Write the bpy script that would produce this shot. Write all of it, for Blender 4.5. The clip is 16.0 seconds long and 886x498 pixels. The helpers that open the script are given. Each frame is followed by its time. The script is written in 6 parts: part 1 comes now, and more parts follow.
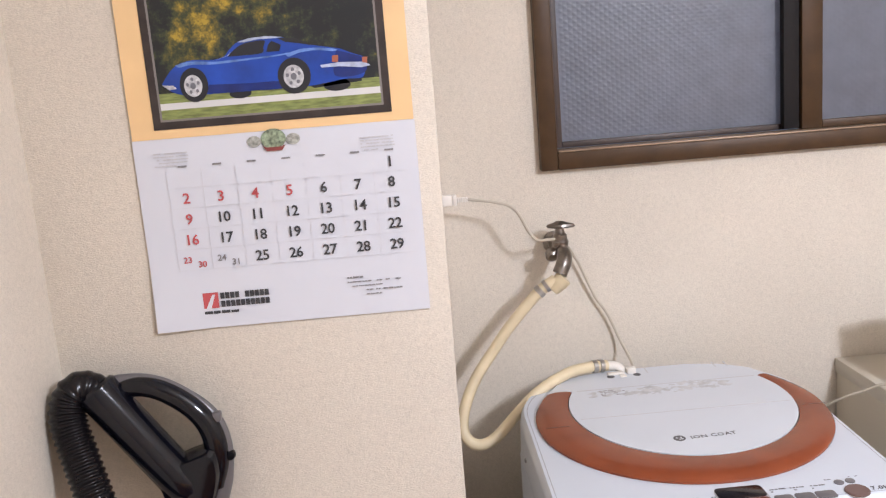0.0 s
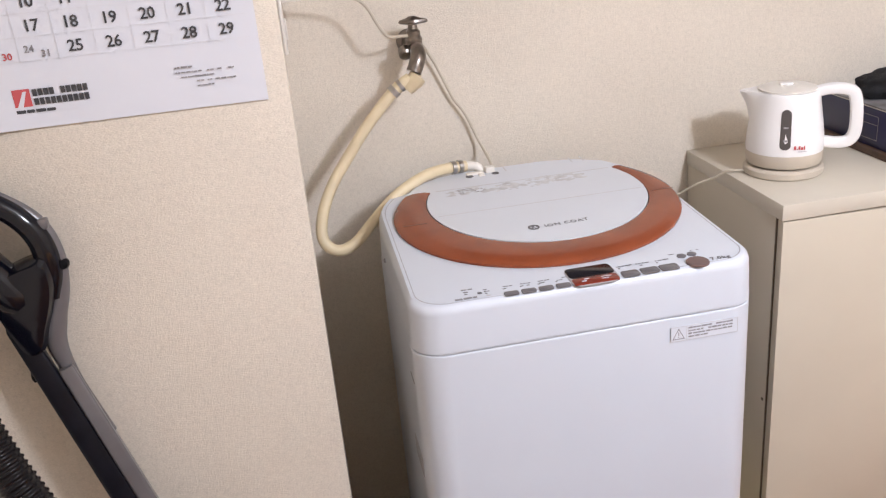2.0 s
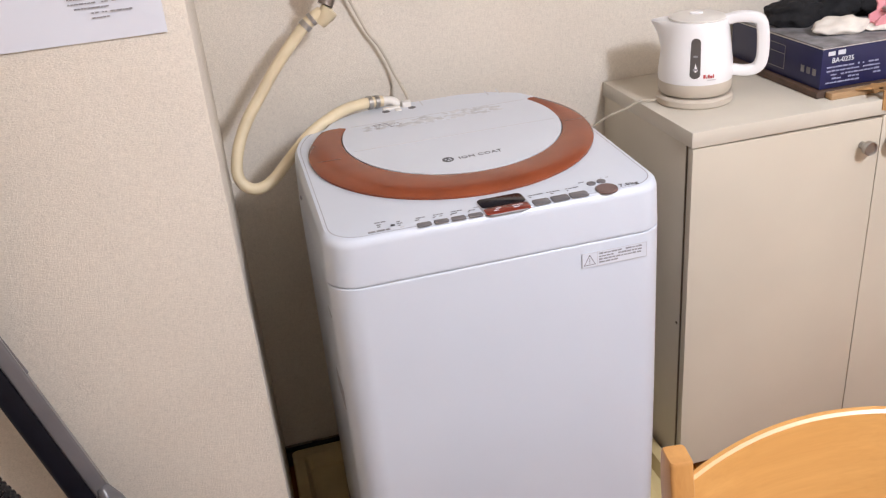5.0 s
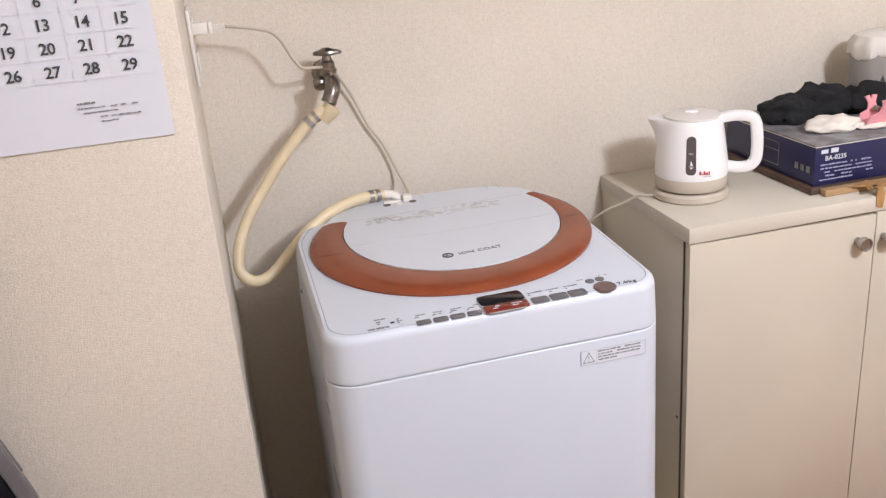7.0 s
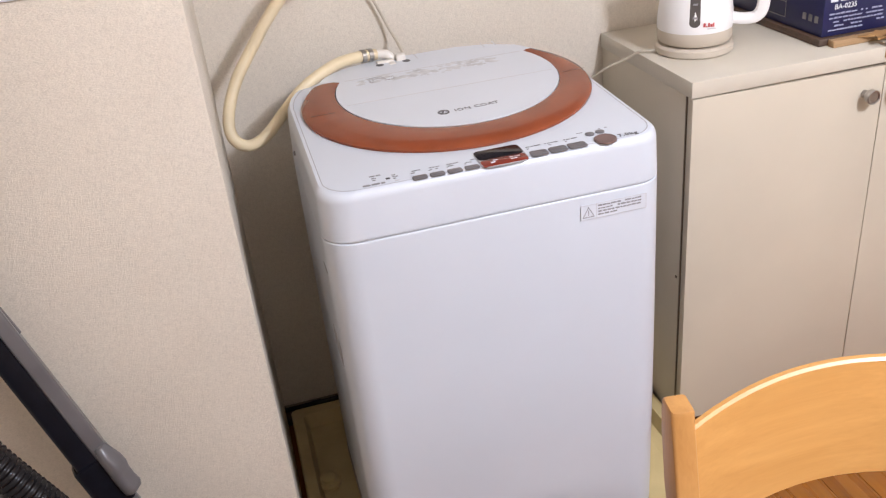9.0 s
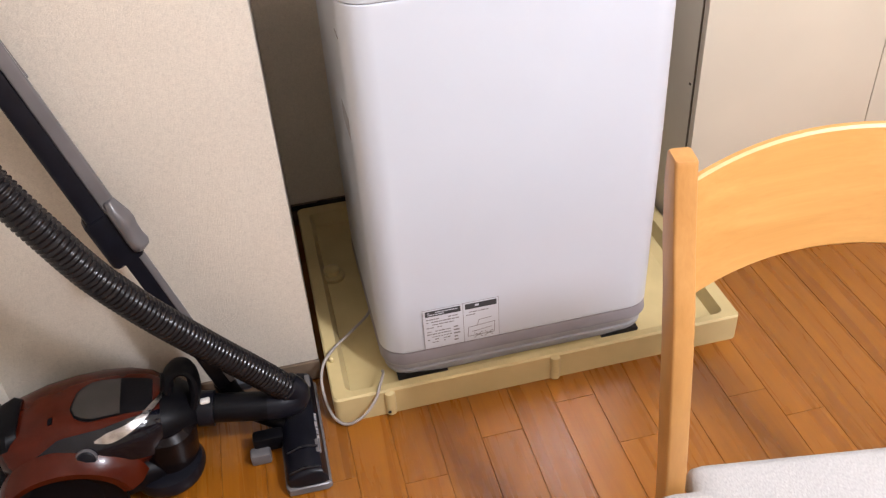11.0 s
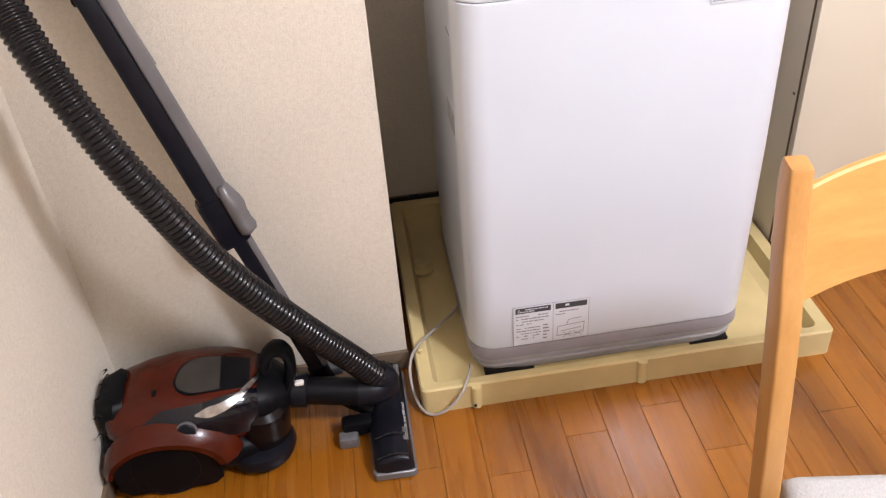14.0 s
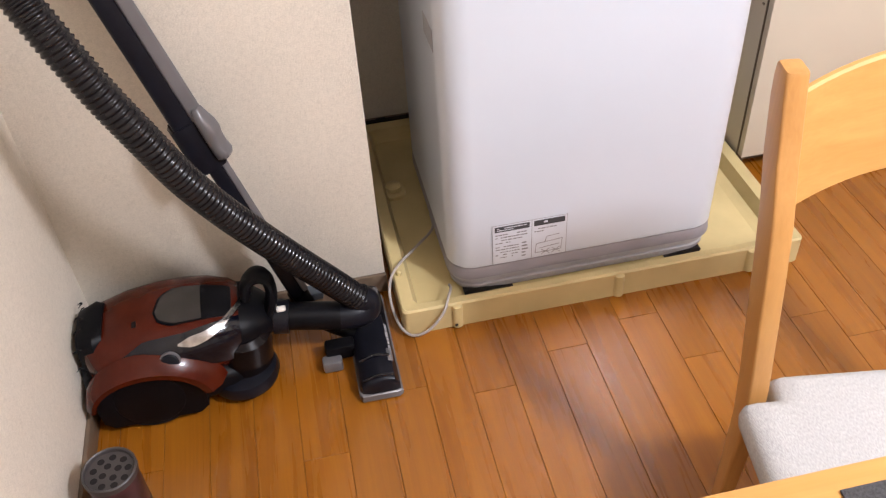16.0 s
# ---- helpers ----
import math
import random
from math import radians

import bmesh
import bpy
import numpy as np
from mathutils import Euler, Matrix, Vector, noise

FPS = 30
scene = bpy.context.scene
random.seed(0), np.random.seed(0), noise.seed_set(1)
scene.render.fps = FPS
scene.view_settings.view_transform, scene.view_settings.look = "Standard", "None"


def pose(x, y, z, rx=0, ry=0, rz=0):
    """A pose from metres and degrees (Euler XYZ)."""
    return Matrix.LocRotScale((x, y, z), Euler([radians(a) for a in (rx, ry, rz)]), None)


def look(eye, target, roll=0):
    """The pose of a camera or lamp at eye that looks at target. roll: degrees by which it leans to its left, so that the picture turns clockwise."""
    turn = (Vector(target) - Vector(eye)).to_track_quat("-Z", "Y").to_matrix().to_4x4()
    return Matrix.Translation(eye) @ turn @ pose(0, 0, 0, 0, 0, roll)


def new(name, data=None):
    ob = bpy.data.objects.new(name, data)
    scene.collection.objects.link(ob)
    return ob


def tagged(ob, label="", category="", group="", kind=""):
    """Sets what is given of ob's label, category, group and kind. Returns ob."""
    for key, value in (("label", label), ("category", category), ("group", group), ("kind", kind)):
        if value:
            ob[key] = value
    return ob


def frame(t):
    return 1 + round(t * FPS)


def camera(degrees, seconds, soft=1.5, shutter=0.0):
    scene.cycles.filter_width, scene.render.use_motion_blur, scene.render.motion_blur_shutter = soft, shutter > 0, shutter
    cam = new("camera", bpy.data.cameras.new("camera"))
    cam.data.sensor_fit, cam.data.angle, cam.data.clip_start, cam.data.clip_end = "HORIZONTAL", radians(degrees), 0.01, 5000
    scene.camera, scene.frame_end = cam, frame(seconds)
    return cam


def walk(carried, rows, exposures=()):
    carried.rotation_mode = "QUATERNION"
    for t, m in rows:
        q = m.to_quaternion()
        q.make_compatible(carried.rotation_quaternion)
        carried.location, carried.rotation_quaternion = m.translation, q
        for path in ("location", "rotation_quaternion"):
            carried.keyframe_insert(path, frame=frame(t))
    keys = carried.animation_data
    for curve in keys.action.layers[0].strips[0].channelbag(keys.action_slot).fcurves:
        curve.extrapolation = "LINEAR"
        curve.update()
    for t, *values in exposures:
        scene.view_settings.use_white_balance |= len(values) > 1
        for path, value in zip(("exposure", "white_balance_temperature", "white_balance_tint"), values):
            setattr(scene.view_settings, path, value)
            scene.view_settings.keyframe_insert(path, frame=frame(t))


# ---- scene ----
cam = camera(53.4, 16.0, soft=1.25)
PATH = [
    (0, (-0.055, -1.064, 1.458), (0.008, 0.898, 1.072), -4.6),
    (0.5, (-0.044, -1.053, 1.437), (0.098, 0.878, 0.938), -4.5),
    (1, (-0.044, -1.049, 1.409), (0.121, 0.849, 0.802), -4.6),
    (1.5, (-0.03, -1.048, 1.395), (0.172, 0.819, 0.708), -5.1),
    (2, (-0.009, -1.046, 1.375), (0.273, 0.785, 0.623), -5.3),
    (2.5, (-0.007, -1.038, 1.366), (0.355, 0.753, 0.553), -4.7),
    (3, (0.014, -1.050, 1.345), (0.419, 0.712, 0.492), -4.7),
    (3.2, (0.018, -1.054, 1.342), (0.436, 0.70, 0.462), -4.6),
    (5.3, (0.027, -1.067, 1.361), (0.42, 0.686, 0.482), -5.4),
    (5.5, (0.03, -1.067, 1.363), (0.432, 0.7, 0.519), -5.4),
    (6, (0.032, -1.062, 1.381), (0.462, 0.734, 0.612), -4.8),
    (6.5, (0.035, -1.062, 1.393), (0.481, 0.752, 0.678), -4.6),
    (7, (0.028, -1.064, 1.389), (0.453, 0.753, 0.67), -4.8),
    (7.5, (0.027, -1.066, 1.373), (0.442, 0.73, 0.597), -5.1),
    (8, (0.03, -1.064, 1.367), (0.427, 0.711, 0.535), -6.0),
    (8.5, (0.027, -1.061, 1.356), (0.417, 0.688, 0.468), -6.2),
    (9, (0.027, -1.056, 1.337), (0.409, 0.66, 0.384), -6.1),
    (9.5, (0.021, -1.047, 1.315), (0.367, 0.591, 0.22), -5.4),
    (10, (-0.004, -1.069, 1.263), (0.337, 0.507, 0.079), -4.4),
    (12.3, (0.009, -1.154, 1.216), (0.13, 0.424, -0.006), -7.8),
    (12.5, (-0.003, -1.152, 1.222), (0.08, 0.427, -0.003), -8.7),
    (13, (-0.036, -1.14, 1.228), (0.092, 0.446, 0.016), -5.9),
    (13.5, (-0.042, -1.143, 1.231), (0.092, 0.45, 0.029), -5.2),
    (14, (-0.046, -1.139, 1.235), (0.105, 0.455, 0.036), -4.6),
    (14.5, (-0.065, -1.14, 1.229), (0.113, 0.459, 0.041), -3.9),
    (15, (-0.066, -1.141, 1.232), (0.104, 0.445, 0.025), -3.9),
    (15.5, (-0.084, -1.131, 1.233), (0.112, 0.414, -0.022), -3.7),
    (16, (-0.105, -1.131, 1.22), (0.141, 0.343, -0.11), -3.9),
]
EXPOSURES = [(0, -0.30, 6220, 10), (2, -0.31, 6280, 10), (7, -0.36, 6330, 10), (9, -0.26, 6280, 10), (10, -0.09, 6400, 10), (12.3, 0.15, 6480, 10), (16, 0.17, 6480, 10)]
walk(cam, [(t, look(eye, target, roll)) for t, eye, target, roll in PATH], EXPOSURES)

# ---- light ----
world = bpy.data.worlds.new("world")
scene.world = world
world.use_nodes = True
world.node_tree.nodes["Background"].inputs["Color"].default_value = (0.05, 0.06, 0.09, 1)
world.node_tree.nodes["Background"].inputs["Strength"].default_value = 0.25

# the lamp over the dining table, out of view, and a weaker fill added at the far end of the room
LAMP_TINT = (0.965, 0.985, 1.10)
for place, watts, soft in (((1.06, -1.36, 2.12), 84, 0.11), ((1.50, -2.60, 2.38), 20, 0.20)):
    lamp_data = bpy.data.lights.new("main_and_fill_light", "POINT")
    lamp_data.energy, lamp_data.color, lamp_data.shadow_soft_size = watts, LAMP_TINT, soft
    new("main_and_fill_light", lamp_data).location = place
# disc added under the lamp to send more of its light down
disc_data = bpy.data.lights.new("added_down_light", "AREA")
disc_data.shape, disc_data.size, disc_data.energy, disc_data.color = "DISK", 0.24, 38, LAMP_TINT
new("added_down_light", disc_data).location = (1.06, -1.36, 2.0)


# ---- materials ----
def mat(name, colour, rough=0.5, metal=0.0, vary=0.06, scale=12.0, bump=0.0, bump_scale=200.0, stretch=(1, 1, 1),
        coat=0.0, spec=0.5, tint=None, detail=4.0, rand=0.0, trans=0.0):
    """A painted, plastic or paper surface: base colour with two scales of noise, and a fine relief."""
    m = bpy.data.materials.new(name)
    m.use_nodes = True
    nt = m.node_tree
    b = nt.nodes["Principled BSDF"]
    b.inputs["Roughness"].default_value = rough
    b.inputs["Metallic"].default_value = metal
    b.inputs["Specular IOR Level"].default_value = spec
    b.inputs["Coat Weight"].default_value = coat
    b.inputs["Coat Roughness"].default_value = 0.08
    b.inputs["Transmission Weight"].default_value = trans
    tc = nt.nodes.new("ShaderNodeTexCoord")
    mp = nt.nodes.new("ShaderNodeMapping")
    mp.inputs["Scale"].default_value = stretch
    nt.links.new(tc.outputs["Object"], mp.inputs["Vector"])
    n1 = nt.nodes.new("ShaderNodeTexNoise")
    n1.inputs["Scale"].default_value = scale
    n1.inputs["Detail"].default_value = detail
    nt.links.new(mp.outputs["Vector"], n1.inputs["Vector"])
    ramp = nt.nodes.new("ShaderNodeValToRGB")
    dark = [c * (1 - vary * 1.6) for c in colour] if tint is None else tint
    ramp.color_ramp.elements[0].color = (*dark, 1)
    ramp.color_ramp.elements[0].position = 0.3
    ramp.color_ramp.elements[1].color = (*[min(1, c * (1 + vary * 0.5)) for c in colour], 1)
    ramp.color_ramp.elements[1].position = 0.7
    nt.links.new(n1.outputs["Fac"], ramp.inputs["Fac"])
    out = ramp.outputs["Color"]
    if rand:
        oi = nt.nodes.new("ShaderNodeObjectInfo")
        mr = nt.nodes.new("ShaderNodeMapRange")
        mr.inputs["To Min"].default_value, mr.inputs["To Max"].default_value = 1 - rand, 1 + rand
        nt.links.new(oi.outputs["Random"], mr.inputs["Value"])
        hs = nt.nodes.new("ShaderNodeHueSaturation")
        nt.links.new(mr.outputs["Result"], hs.inputs["Value"])
        nt.links.new(out, hs.inputs["Color"])
        out = hs.outputs["Color"]
    nt.links.new(out, b.inputs["Base Color"])
    if bump:
        n2 = nt.nodes.new("ShaderNodeTexNoise")
        n2.inputs["Scale"].default_value = bump_scale
        n2.inputs["Detail"].default_value = 3
        nt.links.new(mp.outputs["Vector"], n2.inputs["Vector"])
        bp = nt.nodes.new("ShaderNodeBump")
        bp.inputs["Strength"].default_value = bump
        bp.inputs["Distance"].default_value = 0.002
        nt.links.new(n2.outputs["Fac"], bp.inputs["Height"])
        nt.links.new(bp.outputs["Normal"], b.inputs["Normal"])
    return m


def wallpaper_mat(name, colour):
    """Embossed vinyl wallpaper: short vertical ribs broken by cross threads, with faint soiling."""
    m = mat(name, colour, 0.62, vary=0.05, scale=2.5, spec=0.35)
    nt = m.node_tree
    b = nt.nodes["Principled BSDF"]
    tc = nt.nodes.new("ShaderNodeTexCoord")
    hs = []
    for sc, amount in (((280, 280, 600), 0.6), ((110, 110, 130), 0.35), ((850, 850, 950), 0.25)):
        mp = nt.nodes.new("ShaderNodeMapping")
        mp.inputs["Scale"].default_value = sc
        nt.links.new(tc.outputs["Object"], mp.inputs["Vector"])
        n = nt.nodes.new("ShaderNodeTexNoise")
        n.inputs["Scale"].default_value = 1.0
        n.inputs["Detail"].default_value = 2.0
        nt.links.new(mp.outputs["Vector"], n.inputs["Vector"])
        mu = nt.nodes.new("ShaderNodeMath")
        mu.operation = "MULTIPLY"
        mu.inputs[1].default_value = amount
        nt.links.new(n.outputs["Fac"], mu.inputs[0])
        hs.append(mu)
    a = nt.nodes.new("ShaderNodeMath")
    nt.links.new(hs[0].outputs[0], a.inputs[0])
    nt.links.new(hs[1].outputs[0], a.inputs[1])
    c = nt.nodes.new("ShaderNodeMath")
    nt.links.new(a.outputs[0], c.inputs[0])
    nt.links.new(hs[2].outputs[0], c.inputs[1])
    bp = nt.nodes.new("ShaderNodeBump")
    bp.inputs["Strength"].default_value = 0.68
    bp.inputs["Distance"].default_value = 0.0024
    old = b.inputs["Base Color"].links[0].from_socket
    # relief's shading put into the colour: hollows darker, raised threads lighter
    mr = nt.nodes.new("ShaderNodeMapRange")
    mr.inputs["From Min"].default_value, mr.inputs["From Max"].default_value = 0.45, 0.75
    mr.inputs["To Min"].default_value, mr.inputs["To Max"].default_value = 0.92, 1.055
    nt.links.new(c.outputs[0], mr.inputs["Value"])
    hv = nt.nodes.new("ShaderNodeHueSaturation")
    # sparse darker flecks, taller than wide
    fm = nt.nodes.new("ShaderNodeMapping")
    fm.inputs["Scale"].default_value = (330, 330, 190)
    nt.links.new(tc.outputs["Object"], fm.inputs["Vector"])
    fn = nt.nodes.new("ShaderNodeTexNoise")
    fn.inputs["Scale"].default_value = 1.0
    fn.inputs["Detail"].default_value = 1.0
    nt.links.new(fm.outputs["Vector"], fn.inputs["Vector"])
    fr = nt.nodes.new("ShaderNodeMapRange")
    fr.inputs["From Min"].default_value, fr.inputs["From Max"].default_value = 0.57, 0.70
    fr.inputs["To Min"].default_value, fr.inputs["To Max"].default_value = 1.005, 0.945
    nt.links.new(fn.outputs["Fac"], fr.inputs["Value"])
    fx = nt.nodes.new("ShaderNodeMath")
    fx.operation = "MULTIPLY"
    nt.links.new(mr.outputs["Result"], fx.inputs[0])
    nt.links.new(fr.outputs["Result"], fx.inputs[1])
    nt.links.new(fx.outputs[0], hv.inputs["Value"])
    nt.links.new(old, hv.inputs["Color"])
    nt.links.new(hv.outputs["Color"], b.inputs["Base Color"])
    nt.links.new(c.outputs[0], bp.inputs["Height"])
    nt.links.new(bp.outputs["Normal"], b.inputs["Normal"])
    return m


def wood_mat(name, light, dark, along, rough=0.35, scale=1.0, rand=0.12, coat=0.0, bump=0.15):
    """Timber with grain along one axis (0, 1 or 2): long streaks, fine pores, and a value of its own for each piece."""
    m = bpy.data.materials.new(name)
    m.use_nodes = True
    nt = m.node_tree
    b = nt.nodes["Principled BSDF"]
    b.inputs["Coat Weight"].default_value = coat
    b.inputs["Coat Roughness"].default_value = 0.15
    tc = nt.nodes.new("ShaderNodeTexCoord")
    oi = nt.nodes.new("ShaderNodeObjectInfo")
    shift = nt.nodes.new("ShaderNodeVectorMath")
    shift.operation = "SCALE"
    shift.inputs[0].default_value = (7.3, 5.1, 9.7)
    nt.links.new(oi.outputs["Random"], shift.inputs["Scale"])
    add = nt.nodes.new("ShaderNodeVectorMath")
    nt.links.new(tc.outputs["Object"], add.inputs[0])
    nt.links.new(shift.outputs[0], add.inputs[1])
    outs = []
    for across, length, det in ((38, 2.2, 5), (260, 9, 3)):
        mp = nt.nodes.new("ShaderNodeMapping")
        sc = [across * scale] * 3
        sc[along] = length * scale
        mp.inputs["Scale"].default_value = sc
        nt.links.new(add.outputs[0], mp.inputs["Vector"])
        n = nt.nodes.new("ShaderNodeTexNoise")
        n.inputs["Scale"].default_value = 1
        n.inputs["Detail"].default_value = det
        n.inputs["Distortion"].default_value = 0.6
        nt.links.new(mp.outputs["Vector"], n.inputs["Vector"])
        outs.append(n)
    mix = nt.nodes.new("ShaderNodeMath")
    mix.operation = "MULTIPLY_ADD"
    mix.inputs[1].default_value = 0.35
    nt.links.new(outs[1].outputs["Fac"], mix.inputs[0])
    nt.links.new(outs[0].outputs["Fac"], mix.inputs[2])
    ramp = nt.nodes.new("ShaderNodeValToRGB")
    ramp.color_ramp.elements[0].color, ramp.color_ramp.elements[0].position = (*dark, 1), 0.45
    ramp.color_ramp.elements[1].color, ramp.color_ramp.elements[1].position = (*light, 1), 0.88
    nt.links.new(mix.outputs[0], ramp.inputs["Fac"])
    mr = nt.nodes.new("ShaderNodeMapRange")
    mr.inputs["To Min"].default_value, mr.inputs["To Max"].default_value = 1 - rand, 1 + rand
    nt.links.new(oi.outputs["Random"], mr.inputs["Value"])
    hs = nt.nodes.new("ShaderNodeHueSaturation")
    nt.links.new(mr.outputs["Result"], hs.inputs["Value"])
    nt.links.new(ramp.outputs["Color"], hs.inputs["Color"])
    nt.links.new(hs.outputs["Color"], b.inputs["Base Color"])
    rr = nt.nodes.new("ShaderNodeMapRange")
    rr.inputs["To Min"].default_value, rr.inputs["To Max"].default_value = rough - 0.07, rough + 0.12
    nt.links.new(outs[0].outputs["Fac"], rr.inputs["Value"])
    nt.links.new(rr.outputs["Result"], b.inputs["Roughness"])
    bp = nt.nodes.new("ShaderNodeBump")
    bp.inputs["Strength"].default_value = bump
    bp.inputs["Distance"].default_value = 0.001
    nt.links.new(outs[1].outputs["Fac"], bp.inputs["Height"])
    nt.links.new(bp.outputs["Normal"], b.inputs["Normal"])
    return m


M_WALL = wallpaper_mat("wallpaper", (0.680, 0.614, 0.520))
M_CEIL = mat("ceiling_paper", (0.78, 0.75, 0.69), 0.8, bump=0.3, bump_scale=300)
M_BASE = mat("baseboard_brown", (0.145, 0.100, 0.066), 0.45, vary=0.15, scale=30)
M_FLOOR = wood_mat("floor_wood", (0.285, 0.100, 0.0066), (0.200, 0.061, 0.0036), 1, 0.26, coat=0.28, rand=0.09)
M_GROOVE = mat("floor_groove", (0.150, 0.052, 0.009), 0.6)
M_PAN = mat("pan_plastic", (0.55, 0.435, 0.212), 0.42, vary=0.10, scale=9, bump=0.05, bump_scale=400)
M_WHITE = mat("washer_white", (0.560, 0.592, 0.650), 0.30, vary=0.015, scale=5, coat=0.2)
M_WHITE2 = mat("lid_white", (0.590, 0.618, 0.668), 0.33, vary=0.02, scale=6, coat=0.15)
M_SKIRT = mat("skirt_grey", (0.27, 0.25, 0.275), 0.5, vary=0.08)
M_SKIRT2 = mat("skirt_light_grey", (0.40, 0.38, 0.40), 0.5, vary=0.08)
M_BROWN = mat("lid_brown", (0.23, 0.055, 0.020), 0.22, vary=0.10, scale=14, coat=0.1, spec=0.35)
M_SEAM = mat("seam_grey", (0.33, 0.32, 0.33), 0.7)
M_INKDARK = mat("ink_dark_grey", (0.09, 0.085, 0.09), 0.6)
M_DIRT = mat("lid_residue", (0.56, 0.56, 0.57), 0.8, vary=0.16, scale=60)
M_RINGLINE = mat("ring_joint_brown", (0.085, 0.025, 0.012), 0.5)
M_POWER = mat("start_button_brown", (0.15, 0.095, 0.085), 0.4, vary=0.1)
M_BUTTON = mat("button_grey", (0.145, 0.135, 0.140), 0.45, vary=0.08)
M_DISPLAY = mat("display_black", (0.012, 0.010, 0.012), 0.2, spec=0.3)
M_DISPRED = mat("display_red", (0.20, 0.030, 0.016), 0.25, vary=0.1)
M_INK = mat("ink_black", (0.045, 0.045, 0.050), 0.6)
M_INKGREY = mat("ink_grey", (0.26, 0.25, 0.26), 0.6, vary=0.2, scale=300)
M_INKMID = mat("ink_mid_grey", (0.17, 0.165, 0.17), 0.6, vary=0.2, scale=300)
M_INKRED = mat("ink_red", (0.50, 0.085, 0.090), 0.6)
M_PAPER = mat("calendar_paper", (0.62, 0.63, 0.68), 0.55, vary=0.02, scale=4)
M_STICKER = mat("sticker_white", (0.60, 0.62, 0.67), 0.4, vary=0.02)
M_CAB = mat("cabinet_cream", (0.555, 0.495, 0.395), 0.38, vary=0.04, scale=4, bump=0.04, bump_scale=500)
M_CABTOP = mat("cabinet_top_cream", (0.585, 0.535, 0.445), 0.30, vary=0.05, scale=6)
M_CABDARK = mat("cabinet_edge_brown", (0.12, 0.085, 0.055), 0.5)
M_METAL = mat("dull_steel", (0.42, 0.40, 0.38), 0.32, metal=1.0, vary=0.12, scale=80)
M_BRONZE = mat("tap_metal", (0.30, 0.265, 0.235), 0.28, metal=1.0, vary=0.25, scale=60)
M_WINFRAME = mat("window_bronze", (0.070, 0.037, 0.016), 0.45, metal=0.15, vary=0.15, scale=25, spec=0.35)
M_SASH = mat("sash_grey_brown", (0.075, 0.055, 0.048), 0.45, metal=0.1, vary=0.1)
M_TRACK = mat("track_tan", (0.34, 0.24, 0.16), 0.4, metal=0.3, vary=0.1)
M_WINDARK = mat("window_gasket", (0.012, 0.010, 0.010), 0.65, spec=0.25)
M_HOSE = mat("hose_ivory", (0.66, 0.55, 0.36), 0.45, vary=0.08, scale=20)
M_WIRE = mat("wire_beige", (0.50, 0.44, 0.35), 0.5, vary=0.1)
M_WIREGREY = mat("wire_grey", (0.34, 0.30, 0.27), 0.5, vary=0.1)
M_PLASTW = mat("plastic_white", (0.74, 0.70, 0.64), 0.4, vary=0.04)

# ---- mesh helpers ----


def mesh_of(name, bm, material, smooth=35):
    me = bpy.data.meshes.new(name)
    bmesh.ops.recalc_face_normals(bm, faces=bm.faces[:])
    bm.to_mesh(me)
    bm.free()
    for p in me.polygons:
        p.use_smooth = True
    me.set_sharp_from_angle(angle=radians(smooth))
    for m in (material if isinstance(material, (list, tuple)) else [material]):
        me.materials.append(m)
    return me


def part(name, bm, material, parent, label="", smooth=35):
    """Links a bmesh, given in world places, as one mesh object under a thing or a part."""
    ob = new(name, mesh_of(name, bm, material, smooth))
    if parent is not None:
        ob.parent = parent
        ob.matrix_parent_inverse = world_of(parent).inverted()
    return tagged(ob, label)


def world_of(ob):
    m = ob.matrix_basis.copy()
    while ob.parent is not None:
        m = ob.parent.matrix_basis @ ob.matrix_parent_inverse @ m
        ob = ob.parent
    return m


def thing(name, place, label, category, group="", kind=""):
    ob = new(name)
    ob.empty_display_size = 0.05
    ob.matrix_basis = Matrix.Translation(place)
    return tagged(ob, label, category, group, kind)


def bx(bm, x0, x1, y0, y1, z0, z1, bevel=0.0, seg=2, m=None):
    """A box with rounded edges added to bm."""
    r = bmesh.ops.create_cube(bm, size=1.0)
    vs = r["verts"]
    for v in vs:
        v.co = Vector(((x0 + x1) / 2 + v.co.x * (x1 - x0), (y0 + y1) / 2 + v.co.y * (y1 - y0), (z0 + z1) / 2 + v.co.z * (z1 - z0)))
        if m is not None:
            v.co = m @ v.co
    if bevel:
        es = {e for v in vs for e in v.link_edges}
        bmesh.ops.bevel(bm, geom=list(es), offset=bevel, segments=seg, affect="EDGES", profile=0.5)
    return bm


def box(x0, x1, y0, y1, z0, z1, bevel=0.0, seg=2, m=None):
    return bx(bmesh.new(), x0, x1, y0, y1, z0, z1, bevel, seg, m)


def rr(x0, x1, y0, y1, r, n=8):
    """The outline of a rounded rectangle."""
    pts = []
    for cx, cy, a0 in ((x1 - r, y1 - r, 0), (x0 + r, y1 - r, 90), (x0 + r, y0 + r, 180), (x1 - r, y0 + r, 270)):
        for i in range(n + 1):
            a = radians(a0 + 90 * i / n)
            pts.append((cx + r * math.cos(a), cy + r * math.sin(a)))
    return pts


def loft(rings, close=True, bm=None):
    """Skins rings of equal count of 3D points, capped at both ends."""
    bm = bm or bmesh.new()
    vr = [[bm.verts.new(p) for p in ring] for ring in rings]
    n = len(vr[0])
    for a, b in zip(vr, vr[1:]):
        for i in range(n):
            bm.faces.new((a[i], a[(i + 1) % n], b[(i + 1) % n], b[i]))
    if close:
        bm.faces.new(vr[0][::-1])
        bm.faces.new(vr[-1])
    return bm


